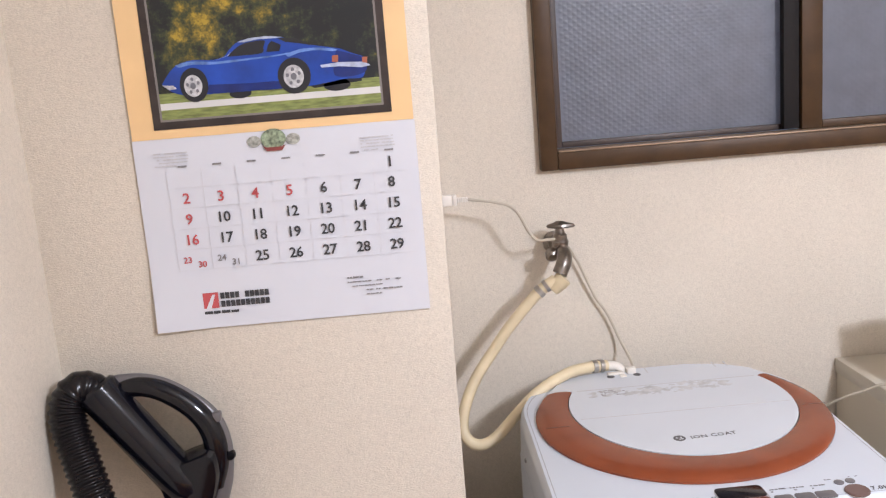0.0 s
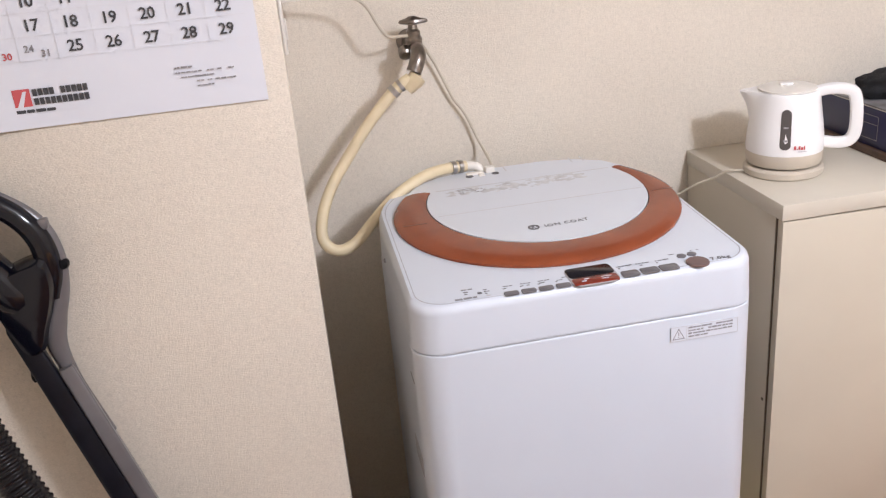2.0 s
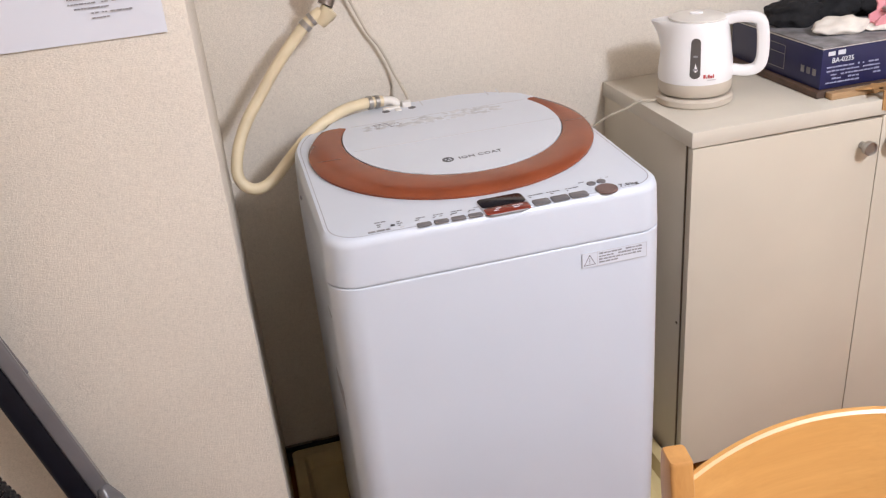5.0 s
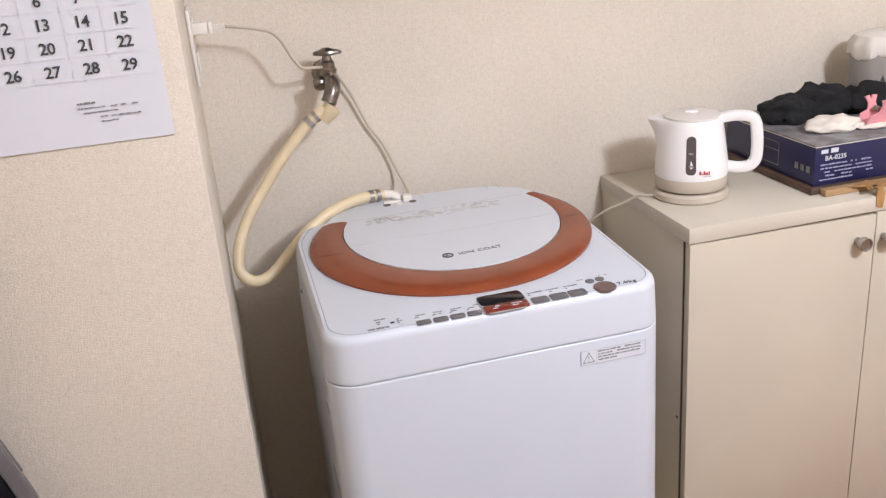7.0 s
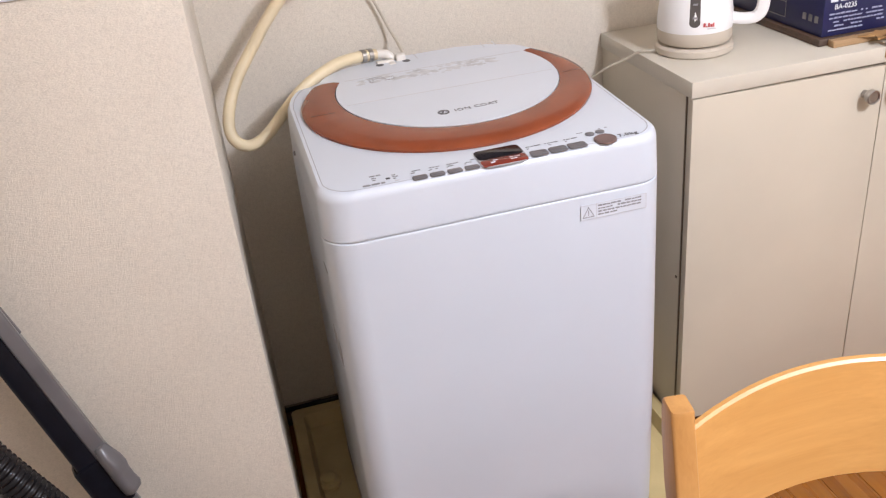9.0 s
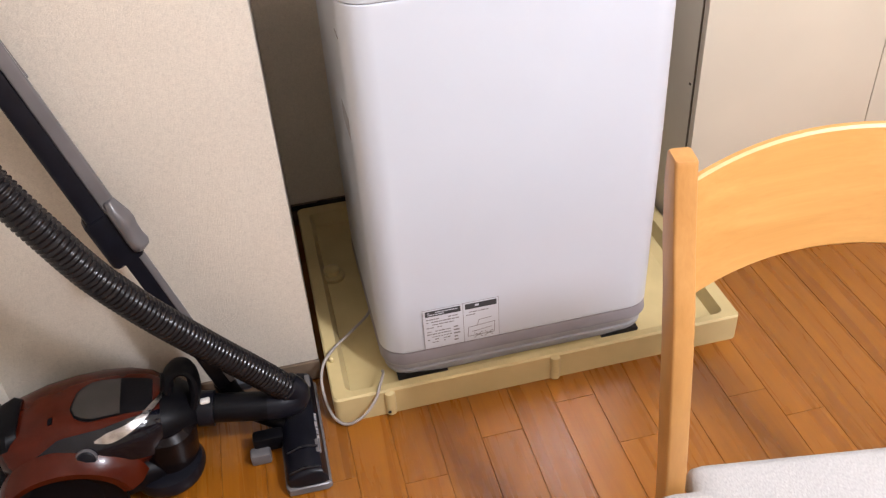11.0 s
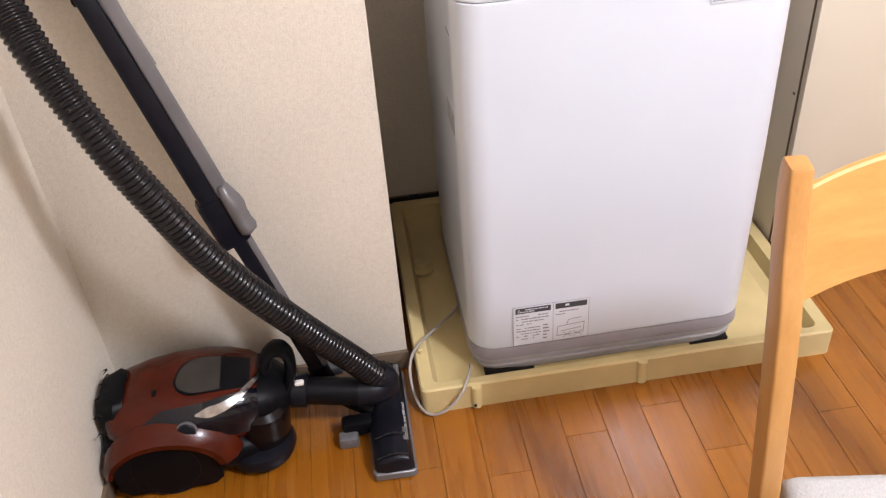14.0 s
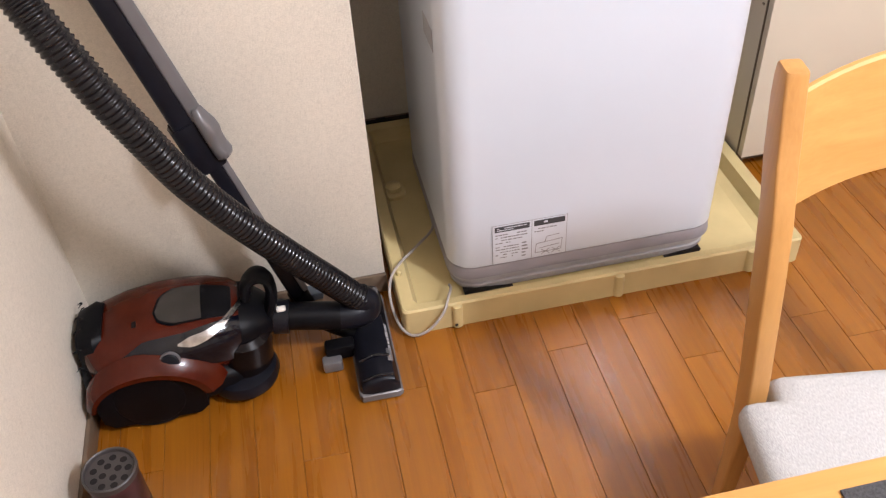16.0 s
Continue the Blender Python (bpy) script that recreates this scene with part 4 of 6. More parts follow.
    # days of a month that begins on a Saturday
    colx = [-0.356 + 0.0462 * i for i in range(7)]
    rowz = [1.3435, 1.3160, 1.2875, 1.2590, 1.2300]
    day = 1
    for r in range(5):
        for q in range(7):
            if (r == 0 and q < 6) or day > 29:
                continue
            red = q == 0 or day in (3, 4, 5)
            if r == 4 and q < 2:
                for num, dx, dz in ((day, -0.009, 0.004), (day + 7, 0.010, -0.003)):
                    words(str(num), 0.0120, at(colx[q] + dx, rowz[r] + dz, 0.0004), M_INKRED if q == 0 else M_INKGREY, c, "day_number", 0.0002)
            else:
                words(str(day), 0.0200, at(colx[q], rowz[r], 0.0004), M_INKRED if red else M_INK, c, "day_number", 0.0003, 0.95)
            day += 1
    lines = []
    for q in range(7):
        lines += [(colx[q] - 0.006, 1.3650, 0.012, 0.0022)]
    bars(lines, at(0, 0, 0.0003), M_INKGREY, c, "weekday_print")
    bars(small_print(-0.392, 1.384, 0.046, 5, 0.0042, 0.0016, 81, 0.9), at(0, 0, 0.0003), M_SEAM_LIGHT, c, "small_month_print")
    bars(small_print(-0.116, 1.384, 0.046, 5, 0.0042, 0.0016, 82, 0.9), at(0, 0, 0.0003), M_SEAM_LIGHT, c, "small_month_print")
    grid_lines = [(colx[0] - 0.024, z - 0.0068, 0.327, 0.0004) for z in rowz] + [(x - 0.0225, 1.222, 0.0004, 0.140) for x in colx]
    bars(grid_lines, at(0, 0, 0.0002), M_GRIDLINE, c, "ruled_grid")
    sheet([(-0.352, 1.168), (-0.331, 1.168), (-0.331, 1.190), (-0.352, 1.190)], M_INKRED, "maker_square", 0.0004, "red square mark")
    sheet([(-0.349, 1.168), (-0.342, 1.168), (-0.335, 1.187), (-0.339, 1.187)], M_PAPER, "maker_stroke", 0.0007)
    bars([(-0.328 + 0.0068 * q, z, 0.0054, 0.0085) for q in range(10) for z in (1.1805, 1.1690) if (q, z) != (4, 1.1805)], at(0, 0, 0.0004), M_INK, c, "maker_print")
    bars(small_print(-0.352, 1.1600, 0.094, 1, 0.01, 0.0042, 85, 1.0), at(0, 0, 0.0004), M_INK, c, "maker_print")
    bars(small_print(-0.152, 1.1930, 0.028, 1, 0.01, 0.0026, 86, 0.9) + small_print(-0.152, 1.1870, 0.074, 2, 0.006, 0.0019, 87, 0.85) + small_print(-0.127, 1.1745, 0.050, 2, 0.006, 0.0019, 88, 0.85),
         at(0, 0, 0.0004), M_INKGREY, c, "address_print")
    return c


M_GRIDLINE = mat("grid_ink", (0.62, 0.62, 0.65), 0.6)
calendar()


# ---- tap, hose and cords ----
def wall_tap():
    t = thing("wall_tap", (0.225, YB, 1.11), "tarnished chrome wall tap above the washing machine", "tap")
    ry = Matrix.Rotation(radians(90), 4, "X")
    part("wall_flange", lathe([(0.024, 0), (0.023, 0.004), (0.016, 0.008), (0.014, 0.010)], (0.225, YB, 1.112), ry, 24), M_BRONZE, t)
    part("tap_body", tube([(0.225, YB - 0.008, 1.112), (0.226, 0.630, 1.112), (0.226, 0.600, 1.112), (0.226, 0.588, 1.108)], 0.0145, 18), M_BRONZE, t)
    part("valve_neck", lathe([(0.013, -0.012), (0.0145, -0.004), (0.0165, 0.010), (0.0135, 0.014), (0.0135, 0.023), (0.0095, 0.027), (0.008, 0.038)], (0.226, 0.600, 1.116), n=20), M_BRONZE, t)
    bm = bmesh.new()
    h = Matrix.Translation((0.226, 0.600, 1.157)) @ Matrix.Rotation(radians(-14), 4, "Z")
    o = [(0.0235 * math.cos(a) * (1 + 0.18 * math.cos(2 * a)) + 0.002, 0.0115 * math.sin(a) * (1 - 0.25 * math.cos(2 * a)), 0) for a in [2 * math.pi * i / 24 for i in range(24)]]
    loft([[h @ Vector((x * f, y * f, z)) for x, y, _ in o] for f, z in ((0.45, -0.006), (0.92, -0.004), (1.0, -0.001), (0.90, 0.003), (0.45, 0.006), (0.20, 0.009))], True, bm)
    part("cross_handle", bm, M_BRONZE, t, "oval lever handle")
    part("spout", tube([(0.228, 0.592, 1.108), (0.228, 0.572, 1.102), (0.223, 0.560, 1.090), (0.214, 0.555, 1.072)], 0.0145, 16), M_BRONZE, t)
    part("screw_cap", lathe([(0.013, 0), (0.013, 0.012), (0.009, 0.016)], (0.207, 0.596, 1.106), Matrix.Rotation(radians(120), 4, "X"), 18), M_BRONZE, t)
    return t


wall_tap()


def inlet_hose():
    h = thing("inlet_hose", (0.2, 0.55, 0.9), "ivory rubber water hose from the tap to the washing machine", "hose")
    d = Matrix.Rotation(radians(45), 4, "Y")
    part("tap_coupling", lathe([(0.013, 0.018), (0.0165, 0.016), (0.0165, 0.004), (0.015, 0.0), (0.013, -0.012), (0.011, -0.016)], (0.210, 0.556, 1.052), d, 20), M_HOSE, h, "ivory plastic tap coupling")
    part("coupling_lever", box(0.196, 0.226, 0.546, 0.560, 1.058, 1.066, 0.002), M_HOSE, h)
    line = [(0.206, 0.556, 1.062), (0.186, 0.556, 1.050), (0.164, 0.555, 1.033), (0.115, 0.552, 0.982), (0.078, 0.545, 0.937), (0.040, 0.530, 0.890), (0.016, 0.510, 0.848), (0.006, 0.495, 0.812), (0.012, 0.485, 0.788),
            (0.034, 0.480, 0.776), (0.066, 0.484, 0.786), (0.110, 0.500, 0.822), (0.155, 0.518, 0.855), (0.215, 0.545, 0.876), (0.262, 0.565, 0.878), (0.300, 0.575, 0.875)]
    part("hose_tube", tube(line, 0.0108, 16), M_HOSE, h)
    for i, (p, q) in enumerate((((0.190, 0.556, 1.0525), (0.184, 0.556, 1.0487)), ((0.178, 0.556, 1.0442), (0.170, 0.5555, 1.038)), ((0.270, 0.567, 0.8775), (0.278, 0.569, 0.877)), ((0.284, 0.571, 0.8765), (0.292, 0.573, 0.876)))):
        part("hose_clip", tube([p, q], 0.0128, 16, steps=1), M_METAL, h, "steel hose clip")
    return h


inlet_hose()


def cord(name, points, radius, material, label, category="cord"):
    ob = thing(name, points[0], label, category)
    part("wire", tube(points, radius, 8), material, ob)
    return ob


pc = cord("power_cord", [(0.352, 0.568, 0.862), (0.353, 0.590, 0.872), (0.350, 0.630, 0.888), (0.343, 0.645, 0.906), (0.332, 0.648, 0.935), (0.318, 0.649, 0.966), (0.302, 0.650, 0.990), (0.291, 0.648, 1.014), (0.271, 0.646, 1.062),
                         (0.254, 0.642, 1.094), (0.240, 0.628, 1.112), (0.222, 0.606, 1.128), (0.206, 0.586, 1.134), (0.179, 0.572, 1.137), (0.168, 0.570, 1.147), (0.159, 0.570, 1.161), (0.144, 0.570, 1.192), (0.128, 0.570, 1.208),
                         (0.108, 0.570, 1.215), (0.088, 0.570, 1.220), (0.050, 0.570, 1.2265)], 0.0030, M_WIRE, "beige mains cord hung over the tap, plugged into a socket")
bm = bmesh.new()
bx(bm, -0.006, 0.022, 0.562, 0.578, 1.217, 1.238, 0.003)
part("plug", bm, M_PLASTW, pc, "white mains plug")
bm = bmesh.new()
bx(bm, 0.022, 0.030, 0.5615, 0.5785, 1.2175, 1.2375, 0.002)
for i in range(5):
    bx(bm, 0.031 + i * 0.0042, 0.034 + i * 0.0042, 0.5655, 0.5745, 1.2225, 1.2315, 0.001)
part("strain_relief", bm, M_PLASTW, pc)
so = thing("wall_socket", (XC, 0.60, 1.2), "cream wall socket plate in the recess", "socket")
part("plate", box(XC, XC + 0.007, 0.545, 0.655, 1.130, 1.262, 0.003), M_PLASTW, so)
for z in (1.168, 1.226):
    part("outlet", box(XC + 0.007, XC + 0.0105, 0.585, 0.620, z - 0.017, z + 0.017, 0.0015), M_PLASTW, so)
cord("drain_wire", [(0.112, 0.300, 0.034), (0.105, 0.245, 0.040), (0.060, 0.180, 0.056), (0.018, 0.125, 0.070), (-0.006, 0.090, 0.066), (-0.014, 0.055, 0.045), (-0.006, 0.012, 0.018), (0.014, -0.012, 0.010), (0.045, -0.019, 0.024),
                    (0.075, -0.010, 0.052), (0.090, 0.012, 0.069), (0.099, 0.036, 0.066), (0.101, 0.058, 0.054)], 0.0028, M_WIREGREY, "loose grey wire looped over the rim of the drip pan")
# dark line along the recess foot, drawn as a thin black tube with a collar
bp_ = thing("recess_foot_line", (0.05, 0.64, 0.07), "thin black line along the foot of the recess wall", "pipe")
part("pipe", tube([(XC + 0.002, 0.6505, 0.054), (0.06, 0.6505, 0.055), (0.30, 0.6505, 0.058)], 0.0055, 10), M_WINDARK, bp_)
part("foot_line_collar", tube([(0.052, 0.6475, 0.0550), (0.074, 0.6475, 0.0553)], 0.009, 12, steps=1), M_WINDARK, bp_)

# ---- on the cabinet ----
ZT = 0.8152
M_KETTLE = mat("kettle_white", (0.80, 0.785, 0.775), 0.28, vary=0.015, coat=0.25)
M_KBEIGE = mat("kettle_beige", (0.52, 0.455, 0.37), 0.38, vary=0.04)
M_KLID = mat("kettle_lid", (0.70, 0.665, 0.61), 0.34, vary=0.03)
M_KWIN = mat("kettle_window", (0.075, 0.065, 0.062), 0.2, coat=0.4)


def kettle():
    k = thing("electric_kettle", (0.902, 0.455, ZT), "small white electric kettle on its beige base, on the cabinet", "kettle")
    m = pose(0.902, 0.455, ZT, 0, 0, -30) @ Matrix.Diagonal((1.0, 1.0, 0.90, 1.0))

    def put(bm):
        bmesh.ops.transform(bm, matrix=m, verts=bm.verts[:])
        return bm
    part("power_base", put(lathe([(0.070, 0), (0.0735, 0.004), (0.0735, 0.015), (0.069, 0.020), (0.050, 0.021)], n=40)), M_KBEIGE, k)
    part("lower_ring", put(lathe([(0.058, 0.0215), (0.066, 0.024), (0.0695, 0.030), (0.0705, 0.048), (0.0700, 0.052)], n=40)), M_KBEIGE, k, "beige heating base")
    # body tapers upward; its top is drawn out to a spout
    rings = []
    nseg = 48
    for r, z, pull in ((0.0700, 0.0522, 0), (0.0712, 0.060, 0), (0.0695, 0.085, 0), (0.0660, 0.115, 0.0), (0.0620, 0.145, 0.010), (0.0590, 0.165, 0.022), (0.0575, 0.174, 0.028), (0.0555, 0.178, 0.027)):
        ring_ = []
        for i in range(nseg):
            a = 2 * math.pi * i / nseg
            rr_ = r
            d = abs((a - math.pi + math.pi) % (2 * math.pi) - math.pi)
            rr_ += pull * max(0, 1 - d / 0.55) ** 1.3
            ring_.append((rr_ * math.cos(a), rr_ * math.sin(a), z))
        rings.append(ring_)
    part("body", put(loft(rings)), M_KETTLE, k)
    part("lid", put(lathe([(0.0535, 0.1785), (0.0535, 0.182), (0.046, 0.185), (0.020, 0.187), (0.001, 0.187)], n=40)), M_KLID, k, "off-white lid")
    part("lid_button", put(box(-0.014, 0.010, -0.008, 0.008, 0.1860, 0.1915, 0.003)), M_KETTLE, k, "white lid button")
    bm = bmesh.new()
    hp = [(0.050, 0, 0.172), (0.075, 0, 0.178), (0.104, 0, 0.176), (0.117, 0, 0.164), (0.122, 0, 0.125), (0.121, 0, 0.086), (0.110, 0, 0.068), (0.088, 0, 0.064), (0.062, 0, 0.068)]
    line = smooth_line(hp, 6)
    sect = []
    for i, q in enumerate(line):
        d = (line[min(i + 1, len(line) - 1)] - line[max(i - 1, 0)]).normalized()
        nrm = Vector((d.z, 0, -d.x))
        sect.append([q + nrm * (0.0115 * ca) + Vector((0, 0.012 * sa, 0)) for ca, sa in [(math.copysign(abs(math.cos(t)) ** 0.6, math.cos(t)), math.copysign(abs(math.sin(t)) ** 0.6, math.sin(t))) for t in [2 * math.pi * j / 14 for j in range(14)]]])
    loft(sect, True, bm)
    part("handle", put(bm), M_KETTLE, k)
    bm = bmesh.new()
    wa = radians(-90)
    o = rr(-0.0095, 0.0095, 0.068, 0.150, 0.009, 5)
    pts0, pts1 = [], []
    for x, z in o:
        r = 0.0712 - (z - 0.06) * 0.108
        a = wa + x / 0.068
        pts0.append(((r - 0.002) * math.cos(a), (r - 0.002) * math.sin(a), z))
        pts1.append(((r + 0.0012) * math.cos(a), (r + 0.0012) * math.sin(a), z))
    loft([pts0, pts1], True, bm)
    part("water_window", put(bm), M_KWIN, k, "dark grey water level window")
    def on_body(x, z, lift=0.0022):
        r = 0.0712 - (z - 0.06) * 0.108 + lift
        a = wa + x / 0.068
        return m @ Matrix.Translation((r * math.cos(a), r * math.sin(a), z)) @ Matrix.Rotation(a + radians(90), 4, "Z") @ FRONT
    bars([(-0.004, 0, 0.008, 0.004)], on_body(0, 0.085), M_INKGREY, k, "level_mark")
    bars([(-0.004, 0, 0.008, 0.004)], on_body(0, 0.112), M_INKGREY, k, "level_mark")
    bars([(0, 0, 0.004, 0.008), (0.005, 0, 0.0022, 0.0022), (0.0085, 0, 0.003, 0.008), (0.0125, 0, 0.004, 0.0055), (0.0175, 0, 0.0022, 0.008)], on_body(0.015, 0.068, 0.0010), M_INKRED, k, "maker_mark")
    bars([(0, 0, 0.016, 0.0018)], on_body(0.022, 0.063, 0.0010), M_SEAM_LIGHT, k, "maker_mark")
    return k


kettle()
cord("kettle_cord", [(0.835, 0.470, ZT + 0.006), (0.818, 0.478, ZT + 0.005), (0.800, 0.487, ZT + 0.003), (0.776, 0.500, ZT - 0.012), (0.745, 0.520, 0.785), (0.715, 0.560, 0.74), (0.70, 0.60, 0.66)], 0.0024, M_WIRE, "beige kettle cord trailing behind the washing machine")

M_BOXBLUE = mat("box_blue", (0.012, 0.0135, 0.066), 0.36, vary=0.12, scale=15)
M_BOXIN = mat("box_inside", (0.24, 0.23, 0.235), 0.5, vary=0.35, scale=28)
M_PRINTBLUE = mat("carton_pale_print", (0.30, 0.32, 0.46), 0.5)
M_DARKWOOD = wood_mat("dark_board", (0.10, 0.055, 0.035), (0.05, 0.03, 0.02), 0, 0.5)
M_PALEWOOD = wood_mat("pale_slat", (0.38, 0.24, 0.12), (0.24, 0.145, 0.07), 0, 0.5)
M_KNIT = mat("black_knit", (0.008, 0.0075, 0.009), 0.9, vary=0.3, scale=90, bump=0.6, bump_scale=700)
M_CLOTH = mat("white_cloth", (0.74, 0.68, 0.60), 0.8, vary=0.08, scale=30, bump=0.3, bump_scale=400)
M_PINK = mat("pink_plastic", (0.72, 0.30, 0.33), 0.35, vary=0.08)
M_TAN = mat("tan_leather", (0.42, 0.23, 0.085), 0.6, vary=0.2, scale=40)
M_TIN = mat("grey_tin", (0.30, 0.28, 0.26), 0.45, vary=0.06)


def clutter():
    b = thing("wooden_board", (1.25, 0.45, ZT), "dark wooden board with a pale front slat on the cabinet", "board")
    part("board", box(1.094, 1.50, 0.338, 0.658, ZT, ZT + 0.014, 0.002), M_DARKWOOD, b)
    part("slat", box(1.112, 1.50, 0.318, 0.337, ZT, ZT + 0.013, 0.002), M_PALEWOOD, b, "pale wooden front slat")
    x0, x1, y0, y1, z0, z1 = 1.104, 1.470, 0.346, 0.655, ZT + 0.0145, ZT + 0.0935
    c = thing("blue_carton", (1.28, 0.48, z0), "dark blue printed carton with clutter on its lid", "carton")
    part("carton_body", box(x0, x1, y0, y1, z0, z1, 0.0015), M_BOXBLUE, c)
    bm = bmesh.new()
    bx(bm, x0 - 0.002, x1 + 0.002, y0 - 0.002, y1 + 0.002, z1, z1 + 0.004, 0.0012)
    part("carton_lid", bm, M_BOXIN, c, "grey-white lid sheet with clear edge")
    # pale strips: the worn taped edge, and a glare streak painted along it
    part("lid_tape_and_glare", box(x0 - 0.001, x1, y0 - 0.001, y0 + 0.005, z1 - 0.002, z1 + 0.0022, 0.001), M_PLASTW, c, "pale worn edge of the lid with painted glare")
    part("lid_tape_and_glare", box(x0 - 0.001, x0 + 0.004, y0 + 0.005, y1, z1 - 0.002, z1 + 0.0022, 0.001), M_PLASTW, c, "pale worn edge of the lid with painted glare")
    Fm = Matrix.Translation((0, y0 - 0.0008, 0)) @ FRONT
    bars(small_print(x0 + 0.012, z0 + 0.064, 0.085, 1, 0.01, 0.0105, 91, 1.0), Fm, M_STICKER, c, "carton_title")
    words("BA-0235", 0.0135, Matrix.Translation((x0 + 0.045, y0 - 0.0012, z0 + 0.050)) @ FRONT, M_STICKER, c, "carton_code", 0.0002)
    bars(small_print(x0 + 0.012, z0 + 0.040, 0.120, 5, 0.0075, 0.0034, 93, 0.7), Fm, M_PRINTBLUE, c, "carton_print")
    for q in range(3):
        part("carton_symbol", prism([(x0 + 0.19 + 0.034 * q + 0.013 * math.cos(2 * math.pi * i / 20), z0 + 0.056 + 0.013 * math.sin(2 * math.pi * i / 20)) for i in range(20)], 0.0003, Fm), M_PRINTBLUE, c)
    Sm = Matrix.Translation((x0 - 0.0008, 0, 0)) @ Matrix.Rotation(radians(-90), 4, "Z") @ FRONT
    bars([(-y0 - 0.060 + 0.018 * q, z0 + 0.024, 0.011, 0.013) for q in range(3)], Sm, M_BOXIN, c, "carton_pictogram")
    bars([(-y0 - 0.190, z0 + 0.015, 0.075, 0.0012), (-y0 - 0.190, z0 + 0.045, 0.075, 0.0012), (-y0 - 0.190, z0 + 0.062, 0.075, 0.0012), (-y0 - 0.190, z0 + 0.015, 0.0012, 0.047), (-y0 - 0.115, z0 + 0.015, 0.0012, 0.047)], Sm, M_INKGREY, c, "carton_border")
    zt = z1 + 0.0042

    def heap(name, place, size, lumps, material, label, category, seed, drop=0.6):
        """A crumpled soft thing: one lumpy skin."""
        t = thing(name, place, label, category)
        bm = bmesh.new()
        bmesh.ops.create_icosphere(bm, subdivisions=4, radius=1.0)
        for v in bm.verts:
            d = v.co.normalized()
            s_ = 1 + lumps * (noise.noise(d * 1.9 + Vector((seed, 0, 0))) + 0.45 * noise.noise(d * 4.2 + Vector((0, seed, 0))))
            v.co = Vector((d.x * size[0] * s_, d.y * size[1] * s_, max(d.z * size[2] * s_, -size[2] * drop)))
            v.co += Vector(place) + Vector((0, 0, size[2] * drop))
        part("fabric", bm, material, t, smooth=180)
        return t
    heap("knitted_glove", (1.168, 0.535, zt), (0.062, 0.042, 0.034), 0.30, M_KNIT, "black knitted glove thrown on the carton", "glove", 3)
    heap("knitted_glove", (1.258, 0.545, zt), (0.064, 0.044, 0.042), 0.32, M_KNIT, "black knitted glove heaped on the carton", "glove", 7)
    heap("dark_scarf", (1.372, 0.520, zt), (0.064, 0.060, 0.040), 0.30, M_KNIT, "black woollen scarf heaped on the carton", "scarf", 12)
    heap("folded_cloth", (1.200, 0.428, zt), (0.058, 0.034, 0.018), 0.25, M_CLOTH, "folded off-white cloth on the carton", "cloth", 5)
    heap("paper_packet", (1.300, 0.410, zt), (0.062, 0.030, 0.009), 0.25, M_CLOTH, "flat cream paper packet on the carton", "packet", 9)
    p = thing("hair_clip", (1.285, 0.405, zt + 0.012), "pink plastic hair clip lying on the carton", "hair clip")
    for sy in (-1, 1):
        bm = bmesh.new()
        cx, cy, cz = 1.285, 0.405, zt + 0.0125
        o = [(-0.034, 0.0), (0.034, 0.0), (0.030, 0.016), (0.012, 0.022), (0.008, 0.034), (0.014, 0.048), (0.004, 0.050), (0.0, 0.040), (-0.004, 0.050), (-0.014, 0.048), (-0.008, 0.034), (-0.012, 0.022), (-0.030, 0.016)]
        prism(o, 0.0035, Matrix.Translation((cx, cy + sy * 0.010, cz)) @ Matrix.Rotation(radians(-18 * sy), 4, "X") @ FRONT, bm)
        part("clip_jaw", bm, M_PINK, p)
    for q in range(6):
        part("clip_tooth", box(1.257 + q * 0.0105, 1.261 + q * 0.0105, 0.392, 0.418, zt + 0.010, zt + 0.016, 0.001), M_PINK, p)
    part("clip_spring", lathe([(0.006, -0.008), (0.006, 0.008)], (1.285, 0.405, zt + 0.036), Matrix.Rotation(radians(90), 4, "X"), 14), M_METAL, p)
    # tan leather scrap over the edge of the worktop
    s = thing("leather_scrap", (1.205, 0.29, ZT), "tan leather star cut-out hanging over the worktop edge", "leather scrap")
    o = []
    for i in range(10):
        a = 2 * math.pi * i / 10 + 0.3
        r = (0.036 if i % 2 == 0 else 0.017) * (1 + 0.15 * math.sin(i * 2.3))
        o.append((r * 1.35 * math.cos(a), r * 0.8 * math.sin(a)))
    part("star", prism(o, 0.003, Matrix.Translation((1.208, 0.307, ZT + 0.0135))), M_TAN, s)
    part("hanging_strip", prism([(-0.006, -0.030), (0.008, -0.034), (0.012, -0.006), (0.005, 0.010), (-0.007, 0.008)], 0.003, Matrix.Translation((1.200, 0.2795, ZT + 0.010)) @ FRONT), M_TAN, s)
    part("strip_fold", box(1.195, 1.208, 0.2765, 0.300, ZT + 0.0135, ZT + 0.0165, 0.001), M_TAN, s)
    # storage tin with a loose white cover, behind the carton's clothes
    tn = thing("storage_tin", (1.415, 0.545, zt), "grey tin with black fir trees and a white cover", "tin")
    part("tin_body", lathe([(0.062, 0.0), (0.064, 0.003), (0.066, 0.125), (0.064, 0.130)], (1.408, 0.548, zt), n=36), M_TIN, tn)
    bm = bmesh.new()
    cov = []
